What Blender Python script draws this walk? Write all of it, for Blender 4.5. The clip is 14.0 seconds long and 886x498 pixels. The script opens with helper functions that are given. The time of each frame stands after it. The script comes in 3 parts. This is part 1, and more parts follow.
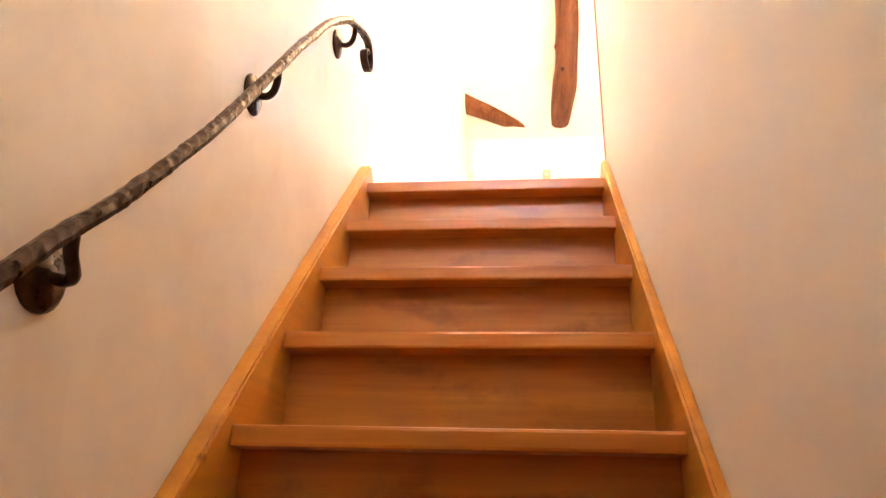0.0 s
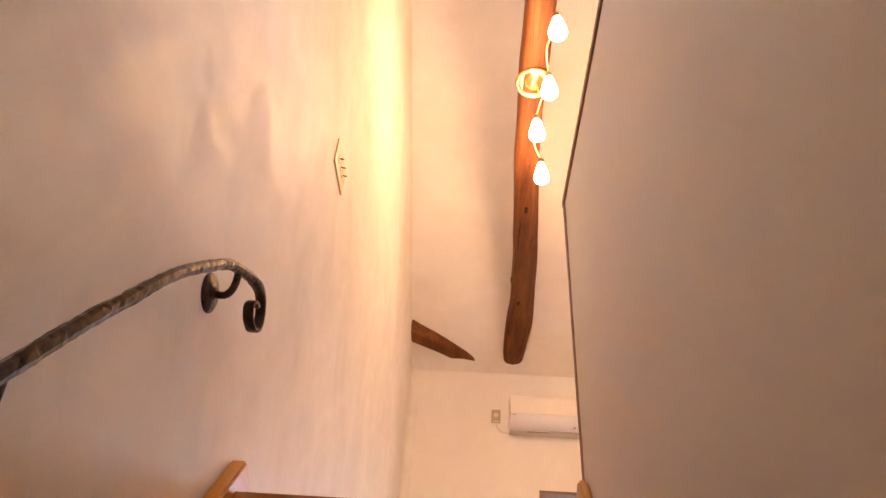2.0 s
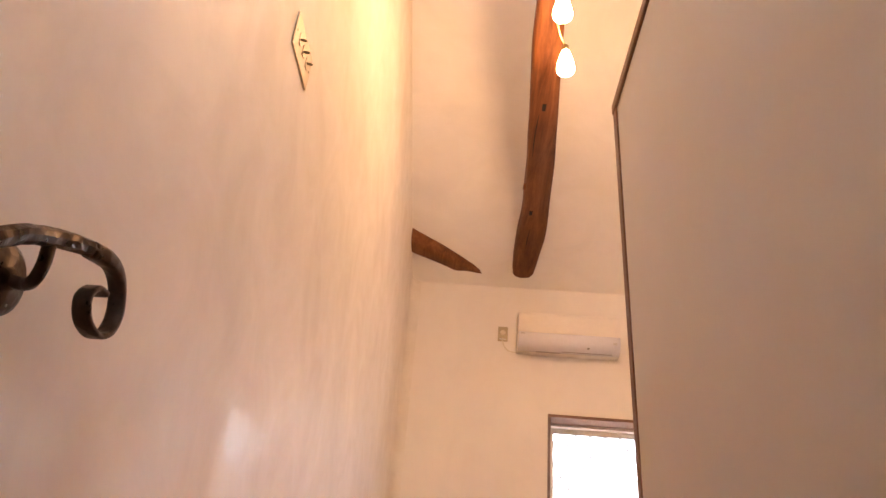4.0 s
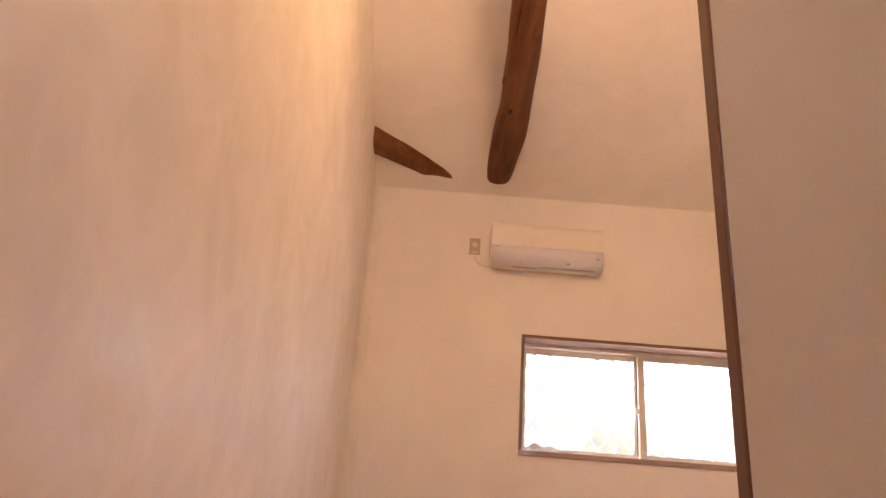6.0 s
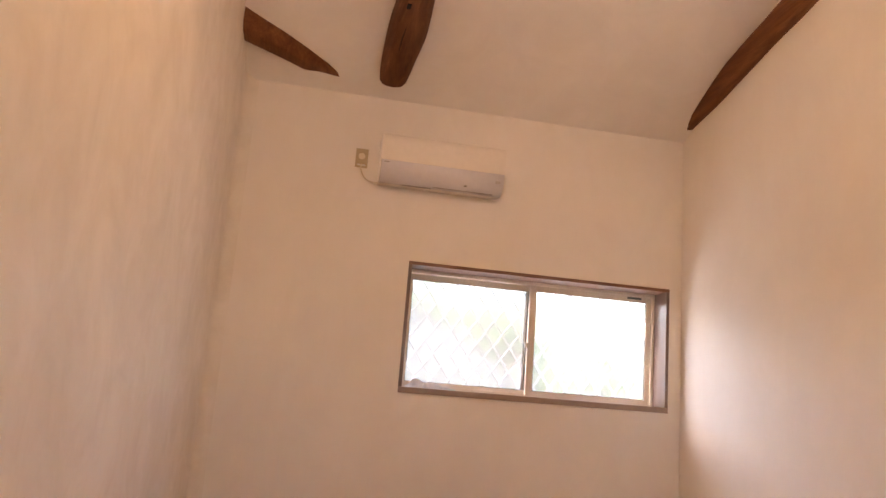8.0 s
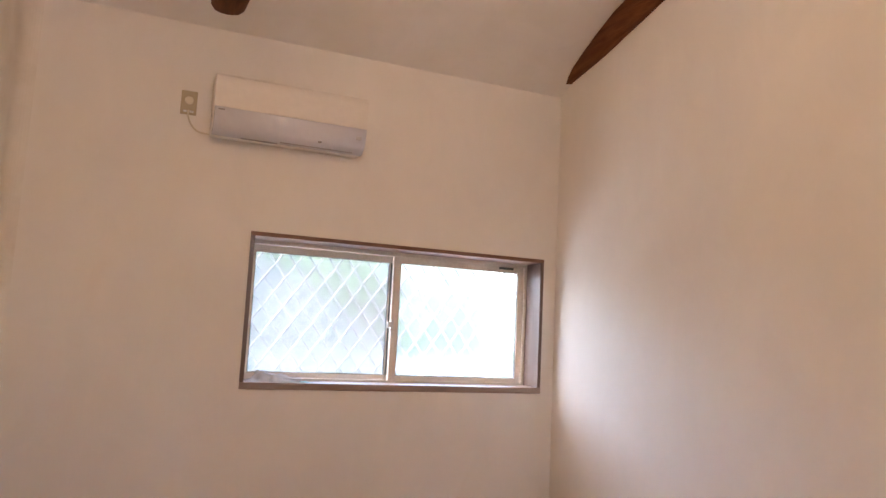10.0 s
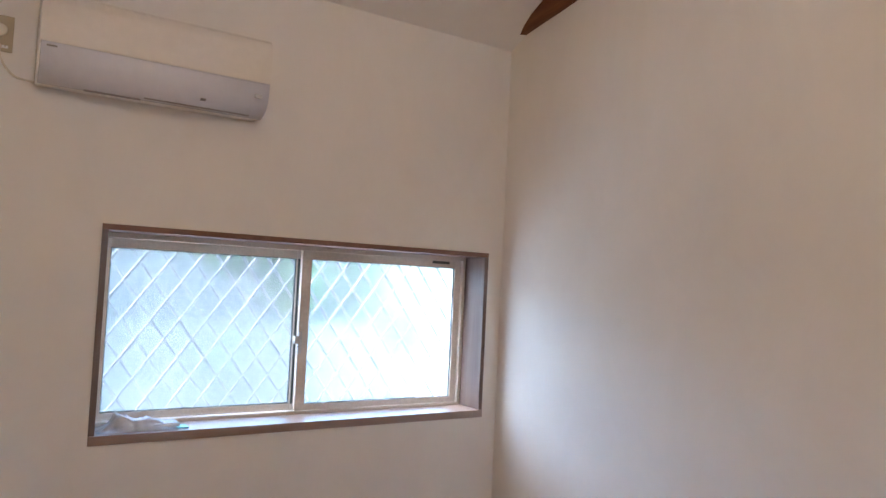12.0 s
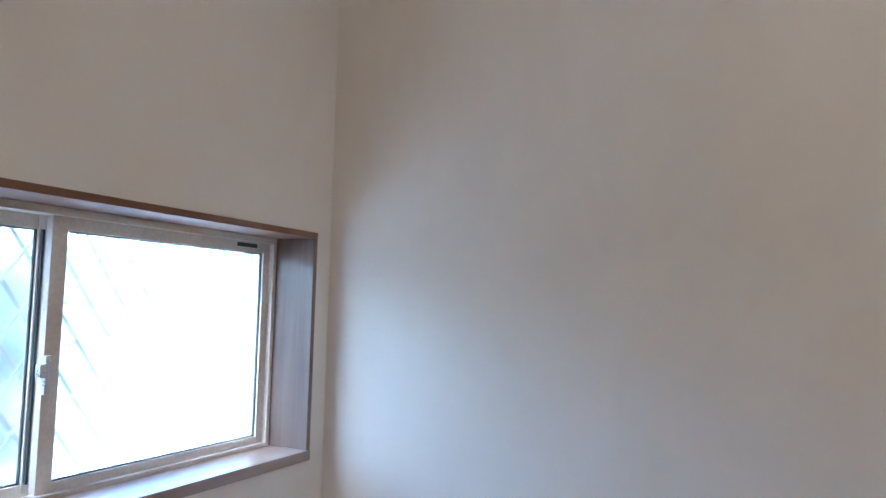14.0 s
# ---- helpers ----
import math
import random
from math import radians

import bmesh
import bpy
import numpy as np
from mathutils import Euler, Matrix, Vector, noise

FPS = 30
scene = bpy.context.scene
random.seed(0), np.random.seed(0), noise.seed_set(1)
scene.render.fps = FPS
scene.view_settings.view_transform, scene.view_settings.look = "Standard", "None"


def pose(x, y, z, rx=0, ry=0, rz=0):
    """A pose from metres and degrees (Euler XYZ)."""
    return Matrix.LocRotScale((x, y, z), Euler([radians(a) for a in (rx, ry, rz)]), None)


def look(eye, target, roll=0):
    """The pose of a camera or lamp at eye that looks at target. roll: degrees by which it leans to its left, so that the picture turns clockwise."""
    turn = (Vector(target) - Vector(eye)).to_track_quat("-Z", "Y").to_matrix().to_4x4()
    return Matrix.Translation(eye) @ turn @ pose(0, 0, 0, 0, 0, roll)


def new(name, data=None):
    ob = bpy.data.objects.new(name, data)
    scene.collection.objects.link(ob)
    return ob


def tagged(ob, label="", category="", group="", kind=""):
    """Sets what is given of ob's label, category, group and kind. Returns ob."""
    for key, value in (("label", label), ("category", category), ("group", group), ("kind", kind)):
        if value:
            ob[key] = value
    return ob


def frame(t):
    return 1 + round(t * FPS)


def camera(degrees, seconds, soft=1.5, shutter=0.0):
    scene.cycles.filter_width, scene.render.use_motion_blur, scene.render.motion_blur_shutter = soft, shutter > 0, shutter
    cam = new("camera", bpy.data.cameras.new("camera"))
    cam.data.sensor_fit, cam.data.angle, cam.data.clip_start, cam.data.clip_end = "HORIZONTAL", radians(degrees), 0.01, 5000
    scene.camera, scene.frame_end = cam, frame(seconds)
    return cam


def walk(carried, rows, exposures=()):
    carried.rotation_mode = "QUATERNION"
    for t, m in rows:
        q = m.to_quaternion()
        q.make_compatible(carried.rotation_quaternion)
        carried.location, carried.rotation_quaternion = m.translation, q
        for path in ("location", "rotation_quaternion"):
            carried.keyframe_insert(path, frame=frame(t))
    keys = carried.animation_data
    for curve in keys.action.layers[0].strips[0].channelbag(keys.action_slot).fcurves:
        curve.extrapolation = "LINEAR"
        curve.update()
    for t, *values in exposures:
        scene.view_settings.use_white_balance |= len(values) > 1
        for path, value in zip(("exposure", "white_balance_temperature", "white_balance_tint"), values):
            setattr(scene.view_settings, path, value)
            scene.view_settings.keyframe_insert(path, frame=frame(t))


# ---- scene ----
cam = camera(63.7, 14.0)
PATH = [
    (0, (0.116, -2.013, -1.014), (-0.103, -0.163, -0.287), 1.8),
    (0.5, (0.117, -1.928, -0.884), (-0.009, -0.152, 0.027), -0.6),
    (1, (0.099, -1.761, -0.764), (-0.028, -0.146, 0.409), 1.0),
    (1.5, (0.094, -1.661, -0.65), (-0.009, -0.057, 0.54), 3.2),
    (2, (0.12, -1.524, -0.502), (0.031, 0.047, 0.732), 4.5),
    (2.5, (0.119, -1.414, -0.443), (0.034, 0.192, 0.746), 4.6),
    (3, (0.081, -1.282, -0.279), (-0.009, 0.317, 0.919), 4.1),
    (3.5, (0.093, -1.168, -0.219), (0.07, 0.537, 0.825), 3.2),
    (4, (0.118, -1.044, -0.035), (0.023, 0.695, 0.949), 5.1),
    (4.2, (0.119, -0.983, -0.022), (0.033, 0.795, 0.89), 4.7),
    (6.3, (0.111, -0.484, 0.396), (0.174, 1.403, 1.055), 4.4),
    (6.5, (0.116, -0.45, 0.424), (0.257, 1.45, 1.031), 4.5),
    (7, (0.15, -0.364, 0.522), (0.454, 1.531, 1.084), 3.5),
    (7.5, (0.181, -0.238, 0.725), (0.513, 1.675, 1.203), 5.2),
    (8, (0.177, -0.095, 0.832), (0.513, 1.838, 1.222), 4.6),
    (8.5, (0.209, -0.03, 0.931), (0.821, 1.851, 1.226), 4.0),
    (8.7, (0.189, 0.043, 0.924), (0.867, 1.899, 1.234), 3.3),
    (10.8, (0.287, 0.796, 1.438), (1.172, 2.586, 1.552), 3.4),
    (11, (0.307, 0.874, 1.497), (1.238, 2.642, 1.568), 3.4),
    (11.5, (0.345, 1.162, 1.471), (1.279, 2.93, 1.472), 3.7),
    (12, (0.368, 1.447, 1.475), (1.452, 3.125, 1.569), 2.8),
    (12.5, (0.39, 1.785, 1.466), (1.645, 3.34, 1.561), 3.1),
    (13, (0.399, 2.105, 1.409), (1.834, 3.494, 1.508), 2.9),
    (13.5, (0.372, 2.493, 1.401), (1.952, 3.714, 1.512), 2.6),
    (14, (0.368, 2.808, 1.37), (2.16, 3.68, 1.533), 1.4),
]
# stops, kelvin and tint along the walk
EXPOSURES = [(0.0, 7.38, 7300, 16), (0.5, 6.66, 7900, 25), (1.0, 6.01, 8200, 28), (1.5, 5.54, 8350, 31), (2.0, 5.34, 8350, 31), (4.0, 5.12, 8300, 30), (7.0, 4.66, 8650, 33), (7.5, 4.62, 8300, 30), (8.5, 4.54, 7450, 25), (11.0, 4.4, 5900, 14), (12.5, 4.17, 5200, 7), (14.0, 4.12, 4750, 2)]
SKY = 0.15
SUN = 0.5
BULB = 4.1
BULB_COLOUR = (1.0, 0.66, 0.36)
walk(cam, [(t, look(eye, target, roll)) for t, eye, target, roll in PATH], EXPOSURES)

# ---------------------------------------------------------------- world and sun
world = bpy.data.worlds.new("sky_world")
scene.world = world
world.use_nodes = True
wn = world.node_tree
sky = wn.nodes.new("ShaderNodeTexSky")
sky.sky_type = "NISHITA"
sky.sun_disc = False
sky.sun_elevation = radians(50)
sky.sun_rotation = radians(275)
sky.air_density = 0.9
sky.dust_density = 3.2
sky.ozone_density = 0.7
wn.links.new(sky.outputs[0], wn.nodes["Background"].inputs[0])
wn.nodes["Background"].inputs[1].default_value = SKY
sun_data = bpy.data.lights.new("sun", "SUN")
sun_data.energy = SUN
sun_data.angle = radians(30)
sun_data.color = (1.0, 0.98, 0.96)
sun_ob = new("sun", sun_data)
sun_ob.matrix_world = look((-15, 3.3, 18), (0, 2, 0))


# ---------------------------------------------------------------- materials
def material(name, base, rough=0.6, metal=0.0):
    m = bpy.data.materials.new(name)
    m.use_nodes = True
    p = m.node_tree.nodes["Principled BSDF"]
    p.inputs["Base Color"].default_value = (*base, 1)
    p.inputs["Roughness"].default_value = rough
    p.inputs["Metallic"].default_value = metal
    return m, m.node_tree, p


def coords(nt, scale=(1, 1, 1), turn=(0, 0, 0)):
    tc = nt.nodes.new("ShaderNodeTexCoord")
    mp = nt.nodes.new("ShaderNodeMapping")
    mp.inputs["Scale"].default_value = scale
    mp.inputs["Rotation"].default_value = turn
    nt.links.new(tc.outputs["Object"], mp.inputs["Vector"])
    return mp.outputs["Vector"]


def noise_tex(nt, vec, scale, detail=4.0, rough=0.55, distort=0.0):
    n = nt.nodes.new("ShaderNodeTexNoise")
    n.inputs["Scale"].default_value = scale
    n.inputs["Detail"].default_value = detail
    n.inputs["Roughness"].default_value = rough
    n.inputs["Distortion"].default_value = distort
    nt.links.new(vec, n.inputs["Vector"])
    return n.outputs["Fac"]


def ramp(nt, fac, stops):
    r = nt.nodes.new("ShaderNodeValToRGB")
    els = r.color_ramp.elements
    while len(els) < len(stops):
        els.new(0.5)
    for e, (pos, col) in zip(els, stops):
        e.position = pos
        e.color = (*col, 1) if len(col) == 3 else col
    nt.links.new(fac, r.inputs["Fac"])
    return r.outputs["Color"]


def ranged(nt, fac, lo, hi, a=0.3, b=0.7):
    r = nt.nodes.new("ShaderNodeMapRange")
    r.inputs["From Min"].default_value = a
    r.inputs["From Max"].default_value = b
    r.inputs["To Min"].default_value = lo
    r.inputs["To Max"].default_value = hi
    nt.links.new(fac, r.inputs["Value"])
    return r.outputs["Result"]


def mixed(nt, a, b, fac, mode="MIX"):
    x = nt.nodes.new("ShaderNodeMix")
    x.data_type = "RGBA"
    x.blend_type = mode
    if isinstance(fac, float):
        x.inputs["Factor"].default_value = fac
    else:
        nt.links.new(fac, x.inputs["Factor"])
    nt.links.new(a, x.inputs["A"])
    nt.links.new(b, x.inputs["B"])
    return x.outputs["Result"]


def relief(nt, p, heights):
    """heights: (factor, strength, distance) one over the other."""
    last = None
    for fac, strength, dist in heights:
        b = nt.nodes.new("ShaderNodeBump")
        b.inputs["Strength"].default_value = strength
        b.inputs["Distance"].default_value = dist
        nt.links.new(fac, b.inputs["Height"])
        if last is not None:
            nt.links.new(last, b.inputs["Normal"])
        last = b.outputs["Normal"]
    nt.links.new(last, p.inputs["Normal"])


def plaster(name, base, rough, stroke, coarse, fine, mottle=0.05, sheen=0.12, fleck=2.6, tool=0.13):
    m, nt, p = material(name, base, rough)
    v = coords(nt)
    w = coords(nt, stroke)
    big = noise_tex(nt, v, 1.7, 5)
    trowel = noise_tex(nt, w, 3.0, 4, 0.5, 0.25)
    patch = noise_tex(nt, w, 11.0, 3, 0.5, 0.6)
    grain = noise_tex(nt, v, 160, 3, 0.7)
    lo = tuple(c * (1 - mottle) for c in base)
    hi = tuple(min(c * 1.02, 0.9) for c in base)
    veil = noise_tex(nt, w, 2.6, 6, 0.6, 1.1)
    c = ramp(nt, big, [(0.3, lo), (0.7, hi)])
    c = mixed(nt, c, ramp(nt, veil, [(0.32, (1 - mottle, 1 - mottle * 1.1, 1 - mottle * 1.3)), (0.62, (1, 1, 1))]), 1.0, "MULTIPLY")
    nt.links.new(c, p.inputs["Base Color"])
    gloss = noise_tex(nt, w, fleck, 6, 0.6, 1.1)
    nt.links.new(ranged(nt, gloss, rough - sheen, rough + sheen), p.inputs["Roughness"])
    relief(nt, p, [(trowel, 1.0, coarse), (patch, 1.0, coarse * tool), (grain, 0.5, fine)])
    return m


def wood(name, dark, light, rough, axis, scale=1.0, knots=True, coat=0.0, scuff=0.0):
    """Grain that runs along axis (0, 1 or 2) of the object."""
    m, nt, p = material(name, light, rough)
    st = [14 * scale] * 3
    st[axis] = 0.9 * scale
    v = coords(nt, tuple(st))
    st2 = [60 * scale] * 3
    st2[axis] = 2.2 * scale
    fibre = noise_tex(nt, coords(nt, tuple(st2)), 1.4, 3, 0.6)
    grain = noise_tex(nt, v, 1.0, 5, 0.6, 0.8)
    blotch = noise_tex(nt, coords(nt), 2.3, 3)
    mid = tuple((a + b) / 2 for a, b in zip(dark, light))
    c1 = ramp(nt, grain, [(0.3, dark), (0.48, mid), (0.66, light)])
    c2 = ramp(nt, fibre, [(0.3, tuple(c * 0.8 for c in mid)), (0.7, light)])
    c = mixed(nt, c1, c2, 0.35)
    info = nt.nodes.new("ShaderNodeObjectInfo")
    c = mixed(nt, c, ramp(nt, info.outputs["Random"], [(0.0, (0.9, 0.89, 0.88)), (1.0, (1, 1, 1))]), 0.9, "MULTIPLY")
    c = mixed(nt, c, ramp(nt, blotch, [(0.3, (0.84, 0.82, 0.8)), (0.7, (1, 1, 1))]), 0.8, "MULTIPLY")
    if knots:
        kv = [2.4] * 3
        kv[axis] = 1.5
        vo = nt.nodes.new("ShaderNodeTexVoronoi")
        vo.inputs["Scale"].default_value = 1.7
        vo.inputs["Randomness"].default_value = 1.0
        nt.links.new(coords(nt, tuple(kv)), vo.inputs["Vector"])
        spot = ramp(nt, vo.outputs["Distance"], [(0.0, (0.3, 0.22, 0.16)), (0.022, (0.6, 0.5, 0.42)), (0.042, (1, 1, 1))])
        c = mixed(nt, c, spot, 0.9, "MULTIPLY")
    if scuff:
        sc = noise_tex(nt, coords(nt, (5, 5, 9)), 1.3, 4, 0.6)
        c = mixed(nt, c, ramp(nt, sc, [(0.34, (0.35, 0.3, 0.28)), (0.46, (1, 1, 1))]), scuff, "MULTIPLY")
    nt.links.new(c, p.inputs["Base Color"])
    nt.links.new(ranged(nt, blotch, rough - 0.06, rough + 0.1), p.inputs["Roughness"])
    p.inputs["Coat Weight"].default_value = coat
    p.inputs["Coat Roughness"].default_value = 0.25
    relief(nt, p, [(grain, 0.25, 0.002), (fibre, 0.3, 0.0008)])
    return m


M_PLASTER_HAND = plaster("troweled_plaster", (0.86, 0.815, 0.745), 0.54, (1.3, 1.4, 1.25), 0.0030, 0.0004, 0.085, 0.2, 4.2, 0.13)
M_PLASTER = plaster("painted_plaster", (0.85, 0.81, 0.75), 0.62, (1.3, 1.3, 0.9), 0.0026, 0.0003, 0.032)
M_CEILING = plaster("ceiling_plaster", (0.86, 0.83, 0.78), 0.7, (1, 1, 1), 0.004, 0.0006)
M_PINE_X = wood("varnished_pine_across", (0.40, 0.105, 0.010), (0.70, 0.252, 0.034), 0.36, 0, 1.0, True, 0.1)
# tread pine darkened to put the risers' shade into the colour, plus scuffs
M_RISER = wood("shaded_pine_riser", (0.35, 0.092, 0.008), (0.62, 0.226, 0.028), 0.38, 0, 1.0, True, 0.1, 0.4)
M_PINE_SLOPE = wood("varnished_pine_stringer", (0.48, 0.17, 0.014), (0.72, 0.31, 0.042), 0.36, 1, 1.0, True, 0.1)
# unseen boards, lightened so they bounce light onto the lower walls
M_FLOOR = wood("pale_bounce_boards", (0.42, 0.27, 0.15), (0.60, 0.42, 0.25), 0.4, 1, 1.0, False)
M_TRIM = wood("brown_trim_wood", (0.17, 0.068, 0.034), (0.28, 0.125, 0.066), 0.46, 2, 1.0, False, 0.05)
M_TRIM_X = wood("brown_trim_wood_across", (0.15, 0.066, 0.036), (0.255, 0.128, 0.072), 0.46, 0, 1.0, False, 0.05)
# casing brown greyed to carry the daylight sheen on the reveals
M_JAMB = wood("sheen_greyed_jamb", (0.125, 0.082, 0.066), (0.20, 0.142, 0.118), 0.36, 2, 1.0, False, 0.4)
# casing brown lightened for the window's sheen, besides the glossy coat
M_SILL = wood("sheen_lightened_sill", (0.27, 0.175, 0.13), (0.40, 0.28, 0.21), 0.34, 0, 1.0, False, 1.0)
M_SILL.node_tree.nodes["Principled BSDF"].inputs["Coat Roughness"].default_value = 0.32
M_SILL.node_tree.nodes["Principled BSDF"].inputs["Coat IOR"].default_value = 1.8
M_FAN = wood("dark_fan_blade", (0.018, 0.010, 0.008), (0.04, 0.022, 0.016), 0.45, 0, 1.0, False)


def log_wood():
    m, nt, p = material("old_log_wood", (0.13, 0.055, 0.024), 0.62)
    v = coords(nt, (13, 1.1, 13))
    grain = noise_tex(nt, v, 1.0, 7, 0.62, 0.7)
    fine = noise_tex(nt, coords(nt, (70, 3.0, 70)), 1.0, 4, 0.6)
    blot = noise_tex(nt, coords(nt), 3.1, 4)
    c = ramp(nt, grain, [(0.25, (0.08, 0.024, 0.009)), (0.48, (0.20, 0.070, 0.026)), (0.72, (0.31, 0.125, 0.048))])
    c = mixed(nt, c, ramp(nt, fine, [(0.3, (0.6, 0.55, 0.5)), (0.7, (1, 1, 1))]), 0.7, "MULTIPLY")
    c = mixed(nt, c, ramp(nt, blot, [(0.3, (0.6, 0.55, 0.52)), (0.65, (1, 1, 1))]), 0.8, "MULTIPLY")
    nt.links.new(c, p.inputs["Base Color"])
    p.inputs["Specular IOR Level"].default_value = 0.25
    relief(nt, p, [(grain, 0.7, 0.012), (fine, 0.6, 0.002)])
    return m


M_LOG = log_wood()
# near-black that stands for the shade inside mortises and cracks
M_MORTISE, _nt, _p = material("mortise_shade_black", (0.008, 0.005, 0.004), 0.9)


def iron():
    m, nt, p = material("hammered_iron", (0.045, 0.033, 0.027), 0.46, 0.32)
    v = coords(nt)
    p.inputs["Specular IOR Level"].default_value = 0.3
    vo = nt.nodes.new("ShaderNodeTexVoronoi")
    vo.inputs["Scale"].default_value = 52
    nt.links.new(v, vo.inputs["Vector"])
    n = noise_tex(nt, v, 60, 4)
    nt.links.new(ramp(nt, n, [(0.3, (0.018, 0.009, 0.006)), (0.7, (0.060, 0.031, 0.019))]), p.inputs["Base Color"])
    nt.links.new(ranged(nt, n, 0.24, 0.46), p.inputs["Roughness"])
    relief(nt, p, [(vo.outputs["Distance"], 0.6, 0.0030), (n, 0.3, 0.0008)])
    return m


M_IRON = iron()


def metal(name, base, rough, amount=1.0, scale=90):
    m, nt, p = material(name, base, rough, amount)
    n = noise_tex(nt, coords(nt), scale, 4)
    nt.links.new(ranged(nt, n, rough - 0.07, rough + 0.1), p.inputs["Roughness"])
    nt.links.new(ramp(nt, n, [(0.3, tuple(c * 0.85 for c in base)), (0.7, base)]), p.inputs["Base Color"])
    return m


M_BRASS = metal("aged_brass", (0.58, 0.43, 0.21), 0.34)
M_PLATE = metal("satin_champagne_plate", (0.66, 0.58, 0.46), 0.42, 0.4)
M_TOGGLE = metal("bronze_toggle", (0.36, 0.28, 0.18), 0.35, 0.6)
M_SASH = metal("champagne_aluminium", (0.78, 0.72, 0.65), 0.45, 0.12)
M_GRILLE = metal("grey_grille_aluminium", (0.22, 0.225, 0.23), 0.45, 0.05)
M_STEEL = metal("bright_latch_steel", (0.7, 0.7, 0.7), 0.3, 0.8)
M_RUBBER = metal("dark_gasket", (0.045, 0.065, 0.065), 0.6, 0.0)


def plastic(name, base, rough):
    m, nt, p = material(name, base, rough)
    n = noise_tex(nt, coords(nt), 25, 3)
    nt.links.new(ramp(nt, n, [(0.3, tuple(c * 0.96 for c in base)), (0.7, base)]), p.inputs["Base Color"])
    return m


M_AC = plastic("white_glossy_plastic", (0.84, 0.81, 0.77), 0.28)
M_AC_PANEL = plastic("warm_white_plastic", (0.85, 0.80, 0.735), 0.4)
# blue tint stands for the window's reflection on the white flap
M_AC_FLAP = plastic("window_tinted_plastic", (0.78, 0.78, 0.84), 0.24)
M_AC_DARK = plastic("grey_louvre_gap", (0.34, 0.32, 0.32), 0.5)
M_AC_MARK = plastic("grey_print", (0.58, 0.57, 0.57), 0.4)
M_OUTLET = plastic("beige_outlet_plastic", (0.46, 0.38, 0.25), 0.4)
M_IVORY = plastic("ivory_plastic", (0.70, 0.63, 0.50), 0.4)
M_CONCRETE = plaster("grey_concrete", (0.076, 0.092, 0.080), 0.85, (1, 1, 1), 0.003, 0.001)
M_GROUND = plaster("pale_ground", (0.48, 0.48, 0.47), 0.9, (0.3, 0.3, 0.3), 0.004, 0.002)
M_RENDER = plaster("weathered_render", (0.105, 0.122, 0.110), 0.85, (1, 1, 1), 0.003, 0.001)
M_BARK = plastic("bark", (0.10, 0.07, 0.05), 0.9)
M_CYAN = plastic("cyan_film", (0.20, 0.62, 0.68), 0.3)


def leaf_mat():
    m, nt, p = material("leaf", (0.05, 0.11, 0.05), 0.5)
    geo = nt.nodes.new("ShaderNodeNewGeometry")
    nt.links.new(ramp(nt, geo.outputs["Random Per Island"], [(0.0, (0.045, 0.10, 0.03)), (1.0, (0.08, 0.15, 0.045))]), p.inputs["Base Color"])
    p.inputs["Subsurface Weight"].default_value = 0.0
    return m


M_LEAF = leaf_mat()


def glass_mat(name, veil):
    m, nt, p = material(name, (0.96, 1.0, 0.97), 0.22)
    p.inputs["Transmission Weight"].default_value = 1.0
    p.inputs["IOR"].default_value = 1.10
    n = noise_tex(nt, coords(nt), 240, 2)
    relief(nt, p, [(n, 0.25, 0.002)])
    frost = nt.nodes.new("ShaderNodeBsdfRefraction")
    frost.inputs["Color"].default_value = (0.97, 1.0, 0.97, 1)
    frost.inputs["Roughness"].default_value = 0.55
    frost.inputs["IOR"].default_value = 1.12
    soft = nt.nodes.new("ShaderNodeBsdfTranslucent")
    soft.inputs["Color"].default_value = (1.0, 0.99, 0.95, 1)
    milk = nt.nodes.new("ShaderNodeMixShader")
    milk.inputs[0].default_value = 0.5
    nt.links.new(frost.outputs[0], milk.inputs[1])
    nt.links.new(soft.outputs[0], milk.inputs[2])
    both = nt.nodes.new("ShaderNodeMixShader")
    both.inputs[0].default_value = veil
    nt.links.new(p.outputs[0], both.inputs[1])
    nt.links.new(milk.outputs[0], both.inputs[2])
    nt.links.new(both.outputs[0], nt.nodes["Material Output"].inputs[0])
    return m


M_GLASS = glass_mat("hazy_window_glass", 0.115)
M_GLASS_MILK = glass_mat("milky_window_glass", 0.12)


def screen_mat():
    m, nt, p = material("grey_insect_mesh", (0.16, 0.16, 0.17), 0.7)
    clear = nt.nodes.new("ShaderNodeBsdfTransparent")
    mix = nt.nodes.new("ShaderNodeMixShader")
    mix.inputs[0].default_value = 0.18
    nt.links.new(clear.outputs[0], mix.inputs[1])
    nt.links.new(p.outputs[0], mix.inputs[2])
    nt.links.new(mix.outputs[0], nt.nodes["Material Output"].inputs[0])
    return m


M_SCREEN = screen_mat()


def bag_mat():
    m, nt, p = material("clear_plastic_film", (0.72, 0.76, 0.80), 0.2)
    p.inputs["Transmission Weight"].default_value = 0.25
    n = noise_tex(nt, coords(nt), 16, 3)
    nt.links.new(ramp(nt, n, [(0.3, (0.55, 0.57, 0.60)), (0.5, (0.86, 0.88, 0.90))]), p.inputs["Base Color"])
    relief(nt, p, [(n, 0.6, 0.006)])
    return m


M_BAG = bag_mat()


